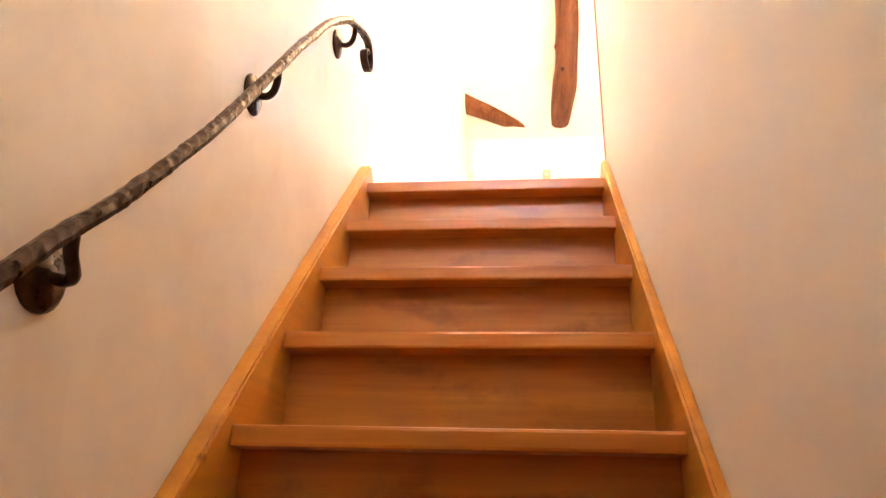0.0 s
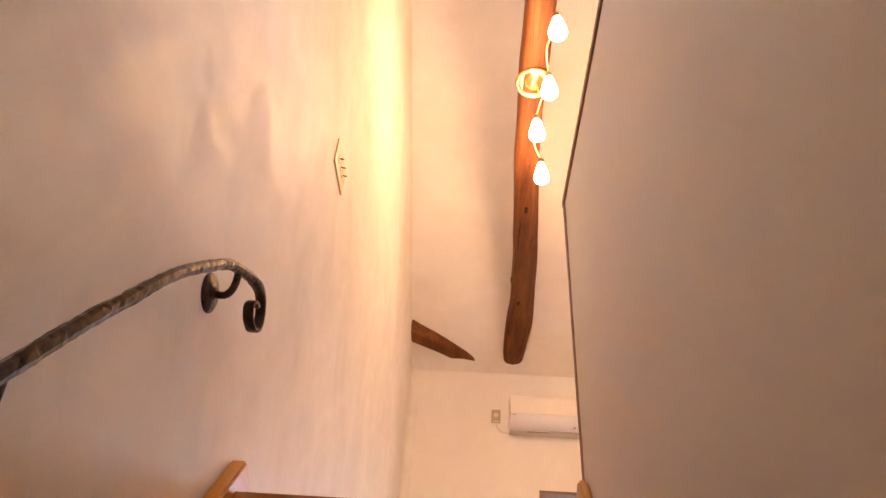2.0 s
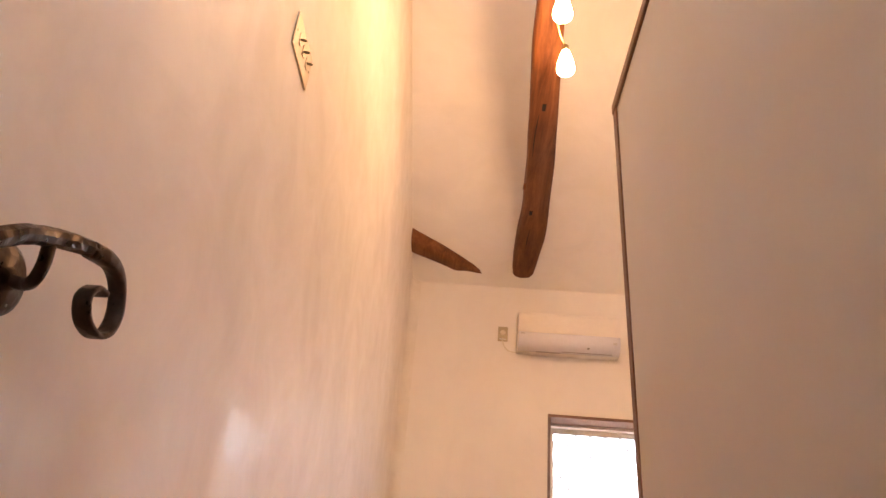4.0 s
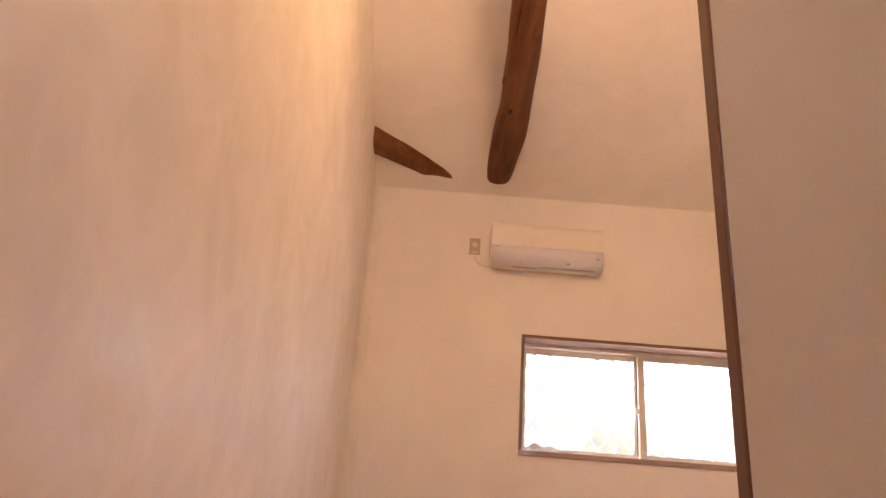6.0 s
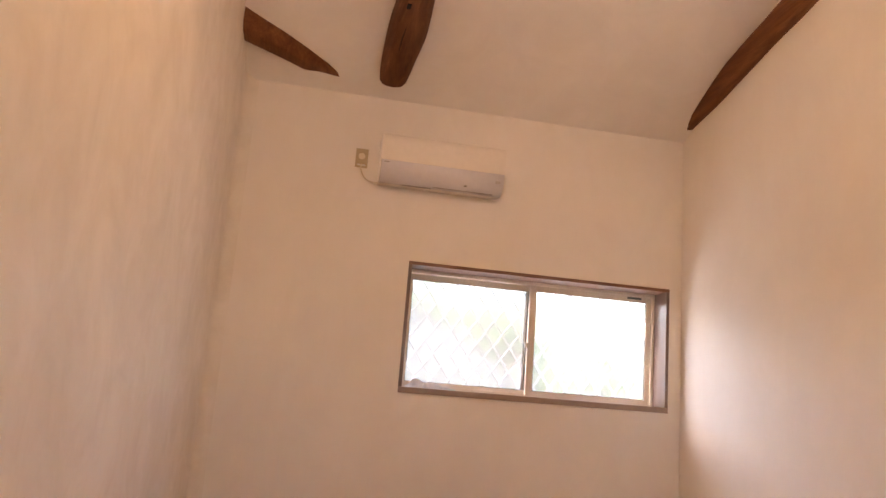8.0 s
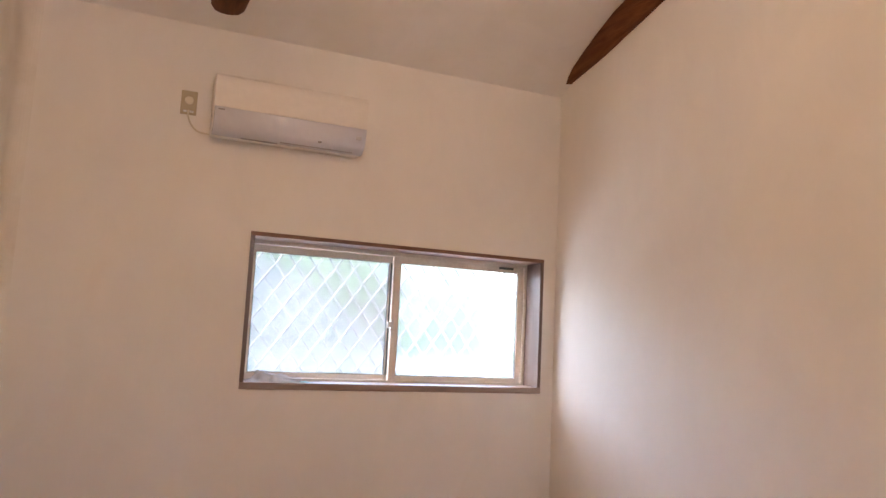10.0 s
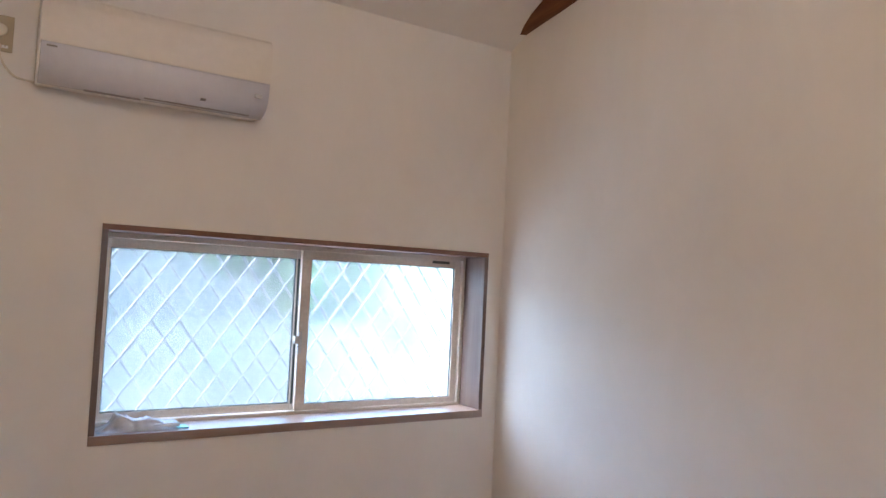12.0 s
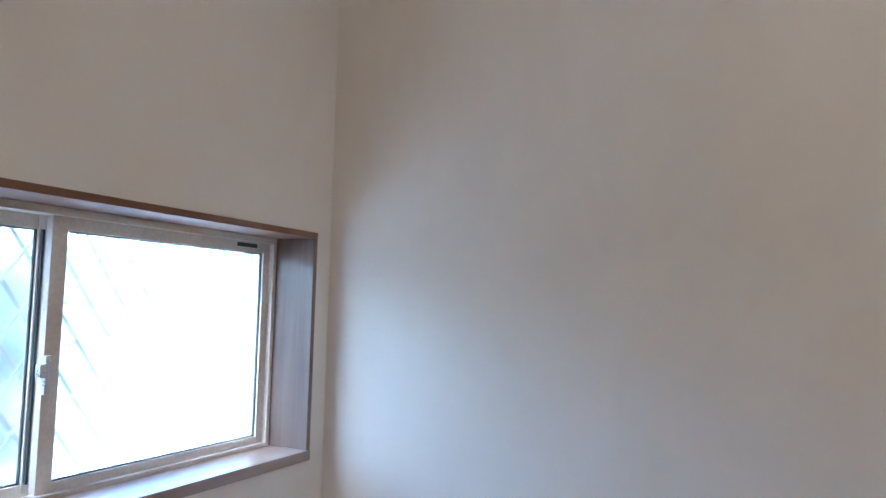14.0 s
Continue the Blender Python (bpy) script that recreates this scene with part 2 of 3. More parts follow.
def glow(name, colour, strength):
    m = bpy.data.materials.new(name)
    m.use_nodes = True
    nt = m.node_tree
    nt.nodes.remove(nt.nodes["Principled BSDF"])
    e = nt.nodes.new("ShaderNodeEmission")
    e.inputs["Color"].default_value = (*colour, 1)
    e.inputs["Strength"].default_value = strength
    nt.links.new(e.outputs[0], nt.nodes["Material Output"].inputs[0])
    return m


M_BULB = glow("warm_bulb_glass", BULB_COLOUR, BULB)


# ---------------------------------------------------------------- mesh helpers
def part(name, bm, mat, parent=None, label="", smooth=False):
    me = bpy.data.meshes.new(name)
    bmesh.ops.recalc_face_normals(bm, faces=bm.faces[:])
    bm.to_mesh(me)
    bm.free()
    me.materials.append(mat)
    if smooth:
        me.polygons.foreach_set("use_smooth", [True] * len(me.polygons))
    ob = new(name, me)
    if parent is not None:
        ob.parent = parent
    if label:
        ob["label"] = label
    return ob


def thing(name, label, category, place=(0, 0, 0), group=""):
    ob = new(name)
    ob.location = place
    ob.empty_display_size = 0.05
    return tagged(ob, label, category, group)


def add_box(bm, x0, x1, y0, y1, z0, z1, bevel=0.0, segs=2):
    r = bmesh.ops.create_cube(bm, size=1)
    for v in r["verts"]:
        v.co = Vector((x0 + (v.co.x + 0.5) * (x1 - x0), y0 + (v.co.y + 0.5) * (y1 - y0), z0 + (v.co.z + 0.5) * (z1 - z0)))
    if bevel:
        es = list({e for v in r["verts"] for e in v.link_edges})
        bmesh.ops.bevel(bm, geom=es, offset=bevel, segments=segs, affect="EDGES", profile=0.6)
    return bm


def boxed(*a, **k):
    return add_box(bmesh.new(), *a, **k)


def prism(bm, outline, axis, a, b):
    """A closed outline of (u, v) pushed from a to b along axis; u, v are the two other axes in order."""
    def at(u, v, w):
        return {0: (w, u, v), 1: (u, w, v), 2: (u, v, w)}[axis]
    lo = [bm.verts.new(at(u, v, a)) for u, v in outline]
    hi = [bm.verts.new(at(u, v, b)) for u, v in outline]
    n = len(outline)
    bm.faces.new(lo)
    bm.faces.new(hi[::-1])
    for i in range(n):
        bm.faces.new((lo[i], lo[(i + 1) % n], hi[(i + 1) % n], hi[i]))
    return bm


def smooth_path(points, steps):
    """Catmull-Rom through the points."""
    pts = [Vector(p) for p in points]
    pts = [2 * pts[0] - pts[1], *pts, 2 * pts[-1] - pts[-2]]
    out = []
    for i in range(1, len(pts) - 2):
        p0, p1, p2, p3 = pts[i - 1 : i + 3]
        for k in range(steps):
            t = k / steps
            out.append(0.5 * (2 * p1 + (p2 - p0) * t + (2 * p0 - 5 * p1 + 4 * p2 - p3) * t * t + (3 * p1 - p0 - 3 * p2 + p3) * t ** 3))
    out.append(pts[-2])
    return out


def tube(bm, path, radius, sides=10, flat=1.0, wobble=0.0, seed=0.0, hewn=1.0):
    """A tube along a path; radius: a number or a list; flat: height over width of the section."""
    rings = []
    n = len(path)
    side = None
    for i, p in enumerate(path):
        d = (path[min(i + 1, n - 1)] - path[max(i - 1, 0)]).normalized()
        if side is None:
            side = d.cross(Vector((0, 0, 1)) if abs(d.z) < 0.9 else Vector((1, 0, 0))).normalized()
        side = (side - d * side.dot(d)).normalized()
        up = side.cross(d)
        r = radius[i] if isinstance(radius, (list, tuple)) else radius
        fl = flat[i] if isinstance(flat, (list, tuple)) else flat
        ring = []
        for k in range(sides):
            a = 2 * math.pi * k / sides
            q = p + side * (r * max(-hewn, min(hewn, math.cos(a))) / hewn) + up * (r * fl * max(-hewn, min(hewn, math.sin(a))) / hewn)
            if wobble:
                q = q + (q - p) * (wobble * noise.noise(Vector((q.x * 7 + seed, q.y * 2.4, q.z * 7))))
            ring.append(bm.verts.new(q))
        rings.append(ring)
    for a, b in zip(rings, rings[1:]):
        for k in range(sides):
            bm.faces.new((a[k], a[(k + 1) % sides], b[(k + 1) % sides], b[k]))
    bm.faces.new(rings[0][::-1])
    bm.faces.new(rings[-1])
    return bm


def lathe(bm, profile, origin, axis=(0, 0, 1), sides=20):
    """Turns (radius, height) pairs round an axis."""
    rot = Vector((0, 0, 1)).rotation_difference(Vector(axis)).to_matrix()
    rings = []
    for r, h in profile:
        if r < 1e-6:
            rings.append([bm.verts.new(Vector(origin) + rot @ Vector((0, 0, h)))])
        else:
            rings.append([bm.verts.new(Vector(origin) + rot @ Vector((r * math.cos(2 * math.pi * k / sides), r * math.sin(2 * math.pi * k / sides), h))) for k in range(sides)])
    for a, b in zip(rings, rings[1:]):
        for k in range(sides):
            k2 = (k + 1) % sides
            if len(a) == 1 and len(b) > 1:
                bm.faces.new((a[0], b[k2], b[k]))
            elif len(b) == 1 and len(a) > 1:
                bm.faces.new((a[k], a[k2], b[0]))
            elif len(a) > 1:
                bm.faces.new((a[k], a[k2], b[k2], b[k]))
    return bm


def structure(ob, label=""):
    return tagged(ob, label=label, kind="structure")


# ---------------------------------------------------------------- plan, in metres
WEST, EAST, NORTH, SOUTH = -0.415, 2.645, 4.40, -2.75
LOWER = -2.80
EAVE, SLOPE, RIDGE_Y = 2.71, 0.48, 0.80
PART_W, PART_E, PART_END, PART_TOP = 0.387, 0.511, 0.089, 0.965
RISE, RUN, STEPS = 0.2165, 0.2065, 12


def ceiling_z(y):
    return EAVE + SLOPE * (NORTH - y) if y > RIDGE_Y else EAVE + SLOPE * (NORTH - RIDGE_Y) - SLOPE * (RIDGE_Y - y)


def under_roof(bm):
    """Cuts a wall off inside the roof slab, along both slopes."""
    for side, z in ((1, ceiling_z(NORTH)), (-1, ceiling_z(SOUTH))):
        y = NORTH if side > 0 else SOUTH
        bmesh.ops.bisect_plane(bm, geom=bm.verts[:] + bm.edges[:] + bm.faces[:], plane_co=(0, y, z + 0.09), plane_no=(0, SLOPE * side, 1), clear_outer=True)
        bmesh.ops.holes_fill(bm, edges=[e for e in bm.edges if e.is_boundary])
    return bm


# walls
arc = [(WEST + 0.08 - 0.08 * math.cos(a), NORTH - 0.08 + 0.08 * math.sin(a)) for a in [radians(d) for d in range(0, 91, 10)]]
bm = bmesh.new()
prism(bm, [(WEST - 0.14, -4.3), (WEST, -4.3)] + arc + [(WEST + 0.08, NORTH + 0.05), (WEST - 0.14, NORTH + 0.05)], 2, LOWER, 5.0)
structure(part("wall_west", under_roof(bm), M_PLASTER_HAND), "hand-troweled cream plaster wall beside the stairs")

bm = boxed(EAST, EAST + 0.14, SOUTH, NORTH + 0.05, -0.25, 5.0)
structure(part("wall_east", under_roof(bm), M_PLASTER), "plain cream plaster wall beside the window")

WX0, WX1, WZ0, WZ1 = 0.744, 2.553, 0.818, 1.636
bm = bmesh.new()
add_box(bm, WEST + 0.08, WX0 + 0.004, NORTH, NORTH + 0.22, LOWER, 2.75)
add_box(bm, WX1 - 0.004, EAST, NORTH, NORTH + 0.22, LOWER, 2.75)
add_box(bm, WX0 + 0.004, WX1 - 0.004, NORTH, NORTH + 0.22, LOWER, WZ0 - 0.010)
add_box(bm, WX0 + 0.004, WX1 - 0.004, NORTH, NORTH + 0.22, WZ1 - 0.004, 2.75)
structure(part("wall_north", bm, M_PLASTER), "cream plaster wall with a window opening")

# unseen window assumed in the far wall, added so daylight fills the stairs
SX0, SX1, SZ0, SZ1 = -0.28, 1.22, 1.28, 2.36
ST = ceiling_z(SOUTH) + 0.05
bm = bmesh.new()
add_box(bm, WEST, SX0, SOUTH - 0.14, SOUTH, -0.25, ST)
add_box(bm, SX1, EAST, SOUTH - 0.14, SOUTH, -0.25, ST)
add_box(bm, SX0, SX1, SOUTH - 0.14, SOUTH, -0.25, SZ0)
add_box(bm, SX0, SX1, SOUTH - 0.14, SOUTH, SZ1, ST)
structure(part("wall_south", bm, M_PLASTER), "cream plaster wall with an assumed window above the stairwell")
bm = boxed(WEST, 1.6, -4.44, -4.3, LOWER, -0.25)
structure(part("wall_hall_south", bm, M_PLASTER), "plain cream plaster wall of the lower hall")
bm = boxed(1.6, 1.74, -4.3, SOUTH, LOWER, -0.25)
structure(part("wall_hall_east", bm, M_PLASTER), "plain cream plaster wall of the lower hall")
bm = boxed(PART_E, 1.6, SOUTH + 0.0, SOUTH + 0.12, LOWER, -0.25)
structure(part("wall_hall_north", bm, M_PLASTER), "plain cream plaster wall of the lower hall")

# the low partition beside the stairs, with its cap of brown wood
LEAN = 0.008
bm = prism(bmesh.new(), [(PART_W + LEAN, LOWER), (PART_W + LEAN, 0.0), (PART_W, PART_TOP), (PART_E, PART_TOP), (PART_E, LOWER)], 1, SOUTH, PART_END)
partition = structure(part("wall_partition", bm, M_PLASTER), "low cream plaster partition wall capped with brown wood")
CAP_W, CAP_E = PART_W - 0.006, PART_E + 0.008
bm = boxed(CAP_W, CAP_E, SOUTH, PART_END + 0.027, PART_TOP, PART_TOP + 0.026, bevel=0.004)
part("top_cap", bm, M_TRIM_X, partition, "brown wooden wall cap")
bm = boxed(CAP_W + 0.002, CAP_E - 0.002, PART_END, PART_END + 0.025, 0.0, PART_TOP, bevel=0.003)
for v in bm.verts:
    v.co.x += 1.3 * LEAN * (1 - v.co.z / PART_TOP)
part("end_cap", bm, M_TRIM, partition, "brown wooden end board")

# ceiling: two slopes in one mesh
# unseen deep overhang, added to keep direct sun off the south window
EAVES = SOUTH - 1.05
zr, zs = ceiling_z(RIDGE_Y), ceiling_z(EAVES)
bm = bmesh.new()
zn = ceiling_z(NORTH + 0.24)
prism(bm, [(NORTH + 0.24, zn), (RIDGE_Y, zr), (EAVES, zs), (EAVES, zs + 0.18), (RIDGE_Y, zr + 0.18), (NORTH + 0.24, zn + 0.18)], 0, WEST - 0.14, EAST + 0.14)
structure(part("ceiling", bm, M_CEILING), "sloping cream plaster ceiling under the roof")
bm = boxed(WEST, 1.6, -4.3, SOUTH, -0.25, -0.15)
structure(part("ceiling_hall", bm, M_CEILING), "plain ceiling of the lower hall")

# floors
bm = bmesh.new()
add_box(bm, WEST, EAST, 0.0755, NORTH, -0.24, 0.0)
add_box(bm, PART_E, EAST, SOUTH, 0.0755, -0.24, 0.0)
structure(part("floor", bm, M_FLOOR), "wooden floor of the upper room, made pale to bounce light")
bm = boxed(WEST, 1.6, -4.3, 0.4, LOWER - 0.1, LOWER)
structure(part("floor_hall", bm, M_FLOOR), "brown wooden floor of the lower hall")

# ---------------------------------------------------------------- staircase
stairs = thing("staircase", "steep varnished pine staircase with closed risers between walls", "staircase", (0, -1.2, LOWER))
IN = 0.375


def stair_part(name, bm, mat, label=""):
    ob = part(name, bm, mat, stairs, label)
    ob.matrix_parent_inverse = Matrix.Translation((0, 1.2, -LOWER))
    return ob


for i in range(STEPS + 1):
    y, z = -RUN * i, -RISE * i + (0.010 if i == 0 else 0.005)
    if i == 0:
        bm = boxed(-IN, IN, y, y + 0.082, z - 0.036, z, bevel=0.006)
        stair_part("landing_nosing", bm, M_PINE_X)
    else:
        bm = boxed(-IN, IN, y, y + RUN + 0.074, z - 0.036, z, bevel=0.006)
        stair_part("tread", bm, M_PINE_X)
    low = z - RISE if i < STEPS else LOWER
    bm = boxed(-IN, IN, y + 0.057, y + 0.073, low, z - 0.036)
    stair_part("riser", bm, M_RISER)


def stringer(x0, x1, name_label):
    k = RISE / RUN
    def top(y):
        return k * y + 0.047
    end = -RUN * STEPS - 0.12
    outline = [(0.082, -0.24), (0.082, 0.002), (0.122, 0.002), (0.122, 0.03), (0.058, top(0.042)), (0.046, top(0.044))]
    outline += [(end, top(end)), (end - 0.02, top(end) - 0.04), (end - 0.02, LOWER), (-RUN * STEPS + 0.3, LOWER)]
    bm = bmesh.new()
    prism(bm, outline, 0, x0, x1)
    bmesh.ops.bevel(bm, geom=[e for e in bm.edges if abs(e.verts[0].co.x - e.verts[1].co.x) < 1e-6], offset=0.005, segments=2, affect="EDGES")
    stair_part("stringer", bm, M_PINE_SLOPE, name_label)


stringer(WEST + 0.001, -IN, "varnished pine stringer board")
stringer(IN - 0.004, PART_W + LEAN - 0.001, "varnished pine stringer board")

# ---------------------------------------------------------------- handrail
RAIL_X = -0.345
rail = thing("handrail", "hammered wrought-iron handrail with a scrolled end on the plaster wall", "handrail", (WEST, -0.9, -0.3))


def rail_part(name, bm, label="", parent=None, smooth=True):
    ob = part(name, bm, M_IRON, parent or rail, label, smooth=smooth)
    if parent is None:
        ob.matrix_parent_inverse = Matrix.Translation((-WEST, 0.9, 0.3))
    return ob


line = [(-2.35, -1.79), (-1.9, -1.30), (-1.448, -0.815), (-1.306, -0.677), (-1.203, -0.568), (-1.101, -0.455), (-1.027, -0.365), (-0.92, -0.232), (-0.783, -0.06), (-0.714, 0.02), (-0.621, 0.128), (-0.522, 0.221), (-0.424, 0.3), (-0.375, 0.327), (-0.31, 0.352), (-0.258, 0.36)]
bar = smooth_path([(RAIL_X - 0.010 * min(1, max(0, (-0.26 - y) / 0.12)), y, z + 0.0012) for y, z in line], 40)
# hammer facets about 11 mm long
path, gone = [bar[0]], 0.0
for a, b in zip(bar, bar[1:]):
    gone += (b - a).length
    if gone > 0.011:
        path.append(b)
        gone = 0.0
curl = [(-0.300, 0.3555), (-0.258, 0.3612), (-0.226, 0.350), (-0.206, 0.318), (-0.211, 0.287), (-0.236, 0.270), (-0.268, 0.276), (-0.281, 0.299), (-0.270, 0.318), (-0.250, 0.319)]
ribbon = smooth_path([(RAIL_X + 0.001 - 0.0043 * min(1, max(0, (-0.258 - y) / 0.042)), y, z) for y, z in curl], 7)
while path[-1].y > -0.285:
    path.pop()
rng = random.Random(12)
bm = tube(bmesh.new(), path, [0.0112] * (len(path) - 2) + [0.0109, 0.0100], 9)
for v in bm.verts:
    v.co += Vector((rng.uniform(-1, 1), rng.uniform(-1, 1), rng.uniform(-1, 1))) * 0.00095
rail_part("rail", bm, "", None, False)
n = len(ribbon)
bm = tube(bmesh.new(), ribbon, [0.0098 + 0.0012 * min(1, i / 14) for i in range(n)], 12, [min(1.0, max(0.36, 1.0 - 0.055 * (i - 5))) for i in range(n)], hewn=0.72)
rail_part("scroll", bm, "flattened iron scroll")


def rail_z(y):
    for (y0, z0), (y1, z1) in zip(line, line[1:]):
        if y0 <= y <= y1:
            return z0 + (z1 - z0) * (y - y0) / (y1 - y0)


for y, z, back in ((-1.83, -1.29, 0.028), (-1.318, -0.768, 0.045), (-0.85, -0.222, 0.028), (-0.336, 0.292, 0.028)):
    bm = lathe(bmesh.new(), [(0.0, 0.0), (0.042, 0.0), (0.042, 0.004), (0.034, 0.009), (0.015, 0.011), (0.011, 0.016), (0.0, 0.016)], (WEST, y, z), (1, 0, 0), 24)
    rose = rail_part("bracket_rose", bm, "round iron wall plate")
    ry = y - back
    top = rail_z(ry) - 0.004
    bx = RAIL_X - 0.010
    bm = tube(bmesh.new(), smooth_path([(WEST + 0.008, y, z), (WEST + 0.03, y, z - 0.005), (bx - 0.012, y - 0.012, z - 0.004), (bx - 0.003, ry + 0.008, z + 0.012), (bx, ry, top)], 6), 0.0078, 10)
    rail_part("bracket_arm", bm, "curved iron bracket arm")

# ---------------------------------------------------------------- wall switch
SW = (WEST, 0.437, 1.418)
switch = thing("wall_switch", "champagne metal switch plate with three small toggles", "light switch", SW)
bm = boxed(0.0005, 0.006, -0.096, 0.096, -0.06, 0.06, bevel=0.002)
part("plate", bm, M_PLATE, switch)
for k in (-0.046, 0.0, 0.046):
    bm = boxed(0.006, 0.0085, k - 0.010, k + 0.010, -0.018, 0.018, bevel=0.001)
    part("toggle_collar", bm, M_PLATE, switch)
    bm = lathe(bmesh.new(), [(0.0, 0.0), (0.0035, 0.0), (0.0042, 0.012), (0.003, 0.018), (0.0, 0.019)], (0.0085, k, 0.0), (1, 0, -0.3), 12)
    part("toggle", bm, M_TOGGLE, switch, "small bronze toggle lever")
for k in (-0.083, 0.083):
    part("screw", lathe(bmesh.new(), [(0.0, 0.0), (0.004, 0.0), (0.003, 0.0015), (0.0, 0.0018)], (0.006, k, 0), (1, 0, 0), 10), M_TOGGLE, switch)


# ---------------------------------------------------------------- log beams
def log_beam(points, radii, label, seed, sides=18, steps=8, wobble=0.28, hewn=1.0):
    path = smooth_path(points, steps)
    rp = smooth_path([(r, 0, 0) for r in radii], steps)
    base = thing("log_beam", label, "beam", points[0])
    bm = tube(bmesh.new(), path, [v.x for v in rp], sides, 1.0, wobble, seed, hewn)
    ob = part("log", bm, M_LOG, base, smooth=True)
    ob.matrix_parent_inverse = Matrix.Translation(-Vector(points[0]))
    return base, ob


mid_pts = [(0.44, SOUTH, 3.07), (0.43, -0.8, 3.06), (0.43, 0.7, 3.05), (0.43, 1.6, 3.04), (0.478, 2.35, 3.025), (0.522, 3.05, 2.995), (0.538, 3.6, 2.955), (0.53, 4.0, 2.905), (0.512, 4.3, 2.857), (0.50, 4.6, 2.815)]
mid_beam, mid_log = log_beam(mid_pts, [0.085, 0.085, 0.085, 0.082, 0.088, 0.092, 0.1, 0.105, 0.099, 0.09], "dark brown hewn log beam running below the ceiling", 1.0, sides=24, wobble=0.12, hewn=0.78)
bm = bmesh.new()
bmesh.ops.create_icosphere(bm, subdivisions=2, radius=1.0, matrix=Matrix.Translation((0.435, 3.2, 2.92)) @ Matrix.Diagonal((0.017, 0.04, 0.024, 1)))
ob = part("knot", bm, M_LOG, mid_beam, "small knot on the beam's flank", True)
ob.matrix_parent_inverse = Matrix.Translation(-Vector(mid_pts[0]))
# no holes are cut: dark blocks imitate the shade in the mortises
for hx, hy, hz in ((0.477, 2.36, 2.937), (0.502, 3.47, 2.873)):
    bm = boxed(hx - 0.012, hx + 0.012, hy - 0.03, hy + 0.03, hz - 0.004, hz + 0.05, bevel=0.002)
    ob = part("mortise_shade_block", bm, M_MORTISE, mid_beam, "small dark block standing for the shade in a mortise hole")
    ob.matrix_parent_inverse = Matrix.Translation(-Vector(mid_pts[0]))
# dark strands laid on the log imitate the shade in its cracks
for pts in ([(0.452, 2.42, 2.933), (0.447, 2.62, 2.927), (0.452, 2.86, 2.918)], [(0.515, 3.66, 2.853), (0.505, 3.85, 2.826), (0.512, 4.08, 2.79)]):
    bm = tube(bmesh.new(), smooth_path(pts, 4), [0.0008, 0.002, 0.003, 0.0032, 0.003, 0.0028, 0.0024, 0.0016, 0.0008], 6)
    ob = part("crack", bm, M_MORTISE, mid_beam, "thin dark strand standing for the shade in a drying crack")
    ob.matrix_parent_inverse = Matrix.Translation(-Vector(mid_pts[0]))
log_beam([(-0.75, 3.82, 2.945), (-0.41, 4.01, 2.905), (-0.12, 4.17, 2.869), (0.08, 4.29, 2.856), (0.28, 4.41, 2.855)], [0.088, 0.089, 0.089, 0.088, 0.086], "short dark log beam end between wall and ceiling", 5.0, sides=24, wobble=0.08, hewn=0.86)
log_beam([(2.68, -0.5, 3.6), (2.675, 1.2, 3.42), (2.67, 2.3, 3.26), (2.665, 3.05, 3.12), (2.665, 3.6, 3.0), (2.665, 4.0, 2.912), (2.662, 4.3, 2.852), (2.66, 4.6, 2.80)], [0.094, 0.094, 0.094, 0.092, 0.092, 0.09, 0.089, 0.084], "dark brown log beam half set into the wall", 9.0, sides=24, wobble=0.16, hewn=0.85)

# ---------------------------------------------------------------- hanging lamp with four bulbs
lamp = thing("ceiling_light", "brass ceiling light with four glowing filament bulbs under the beam", "ceiling light", (0.43, 1.23, 2.965))


def lamp_part(name, bm, mat, parent=None, label="", smooth=True):
    ob = part(name, bm, mat, parent or lamp, label, smooth)
    if parent is None:
        ob.matrix_parent_inverse = Matrix.Translation((-0.43, -1.23, -2.965))
    return ob


lamp_part("canopy", lathe(bmesh.new(), [(0.0, 0.0), (0.108, 0.0), (0.113, -0.008), (0.108, -0.018), (0.097, -0.020), (0.088, -0.012), (0.084, -0.005), (0.052, -0.005), (0.046, -0.018), (0.02, -0.027), (0.0, -0.028)], (0.43, 1.23, 2.968), sides=32), M_BRASS, None, "round brass canopy")
BULBS = ((0.522, 1.743), (0.458, 1.38), (0.497, 1.06), (0.498, 0.672))
BZ = 2.72
lamp_part("stem", tube(bmesh.new(), smooth_path([(0.43, 1.23, 2.945), (0.45, 1.23, 2.90), (0.462, 1.225, 2.862)], 5), 0.007, 10), M_BRASS)
arm = smooth_path([(0.522, 1.743, 2.835), (0.48, 1.66, 2.85), (0.44, 1.5, 2.85), (0.458, 1.38, 2.84), (0.48, 1.27, 2.86), (0.515, 1.16, 2.85), (0.497, 1.06, 2.84), (0.47, 0.9, 2.85), (0.505, 0.77, 2.85), (0.498, 0.672, 2.835)], 6)
lamp_part("arm", tube(bmesh.new(), arm, 0.0055, 8), M_BRASS, None, "wavy brass arm")
for bx, by in BULBS:
    s = lamp_part("socket", lathe(bmesh.new(), [(0.0, 0.118), (0.012, 0.118), (0.019, 0.11), (0.02, 0.078), (0.022, 0.074), (0.0, 0.074)], (bx, by, BZ), sides=16), M_BRASS)
    b = lamp_part("bulb", lathe(bmesh.new(), [(0.017, 0.076), (0.024, 0.062), (0.030, 0.04), (0.037, 0.01), (0.044, -0.022), (0.048, -0.048), (0.045, -0.066), (0.034, -0.077), (0.018, -0.081), (0.0, -0.082)], (bx, by, BZ), sides=24), M_BULB, None, "glowing warm filament bulb")

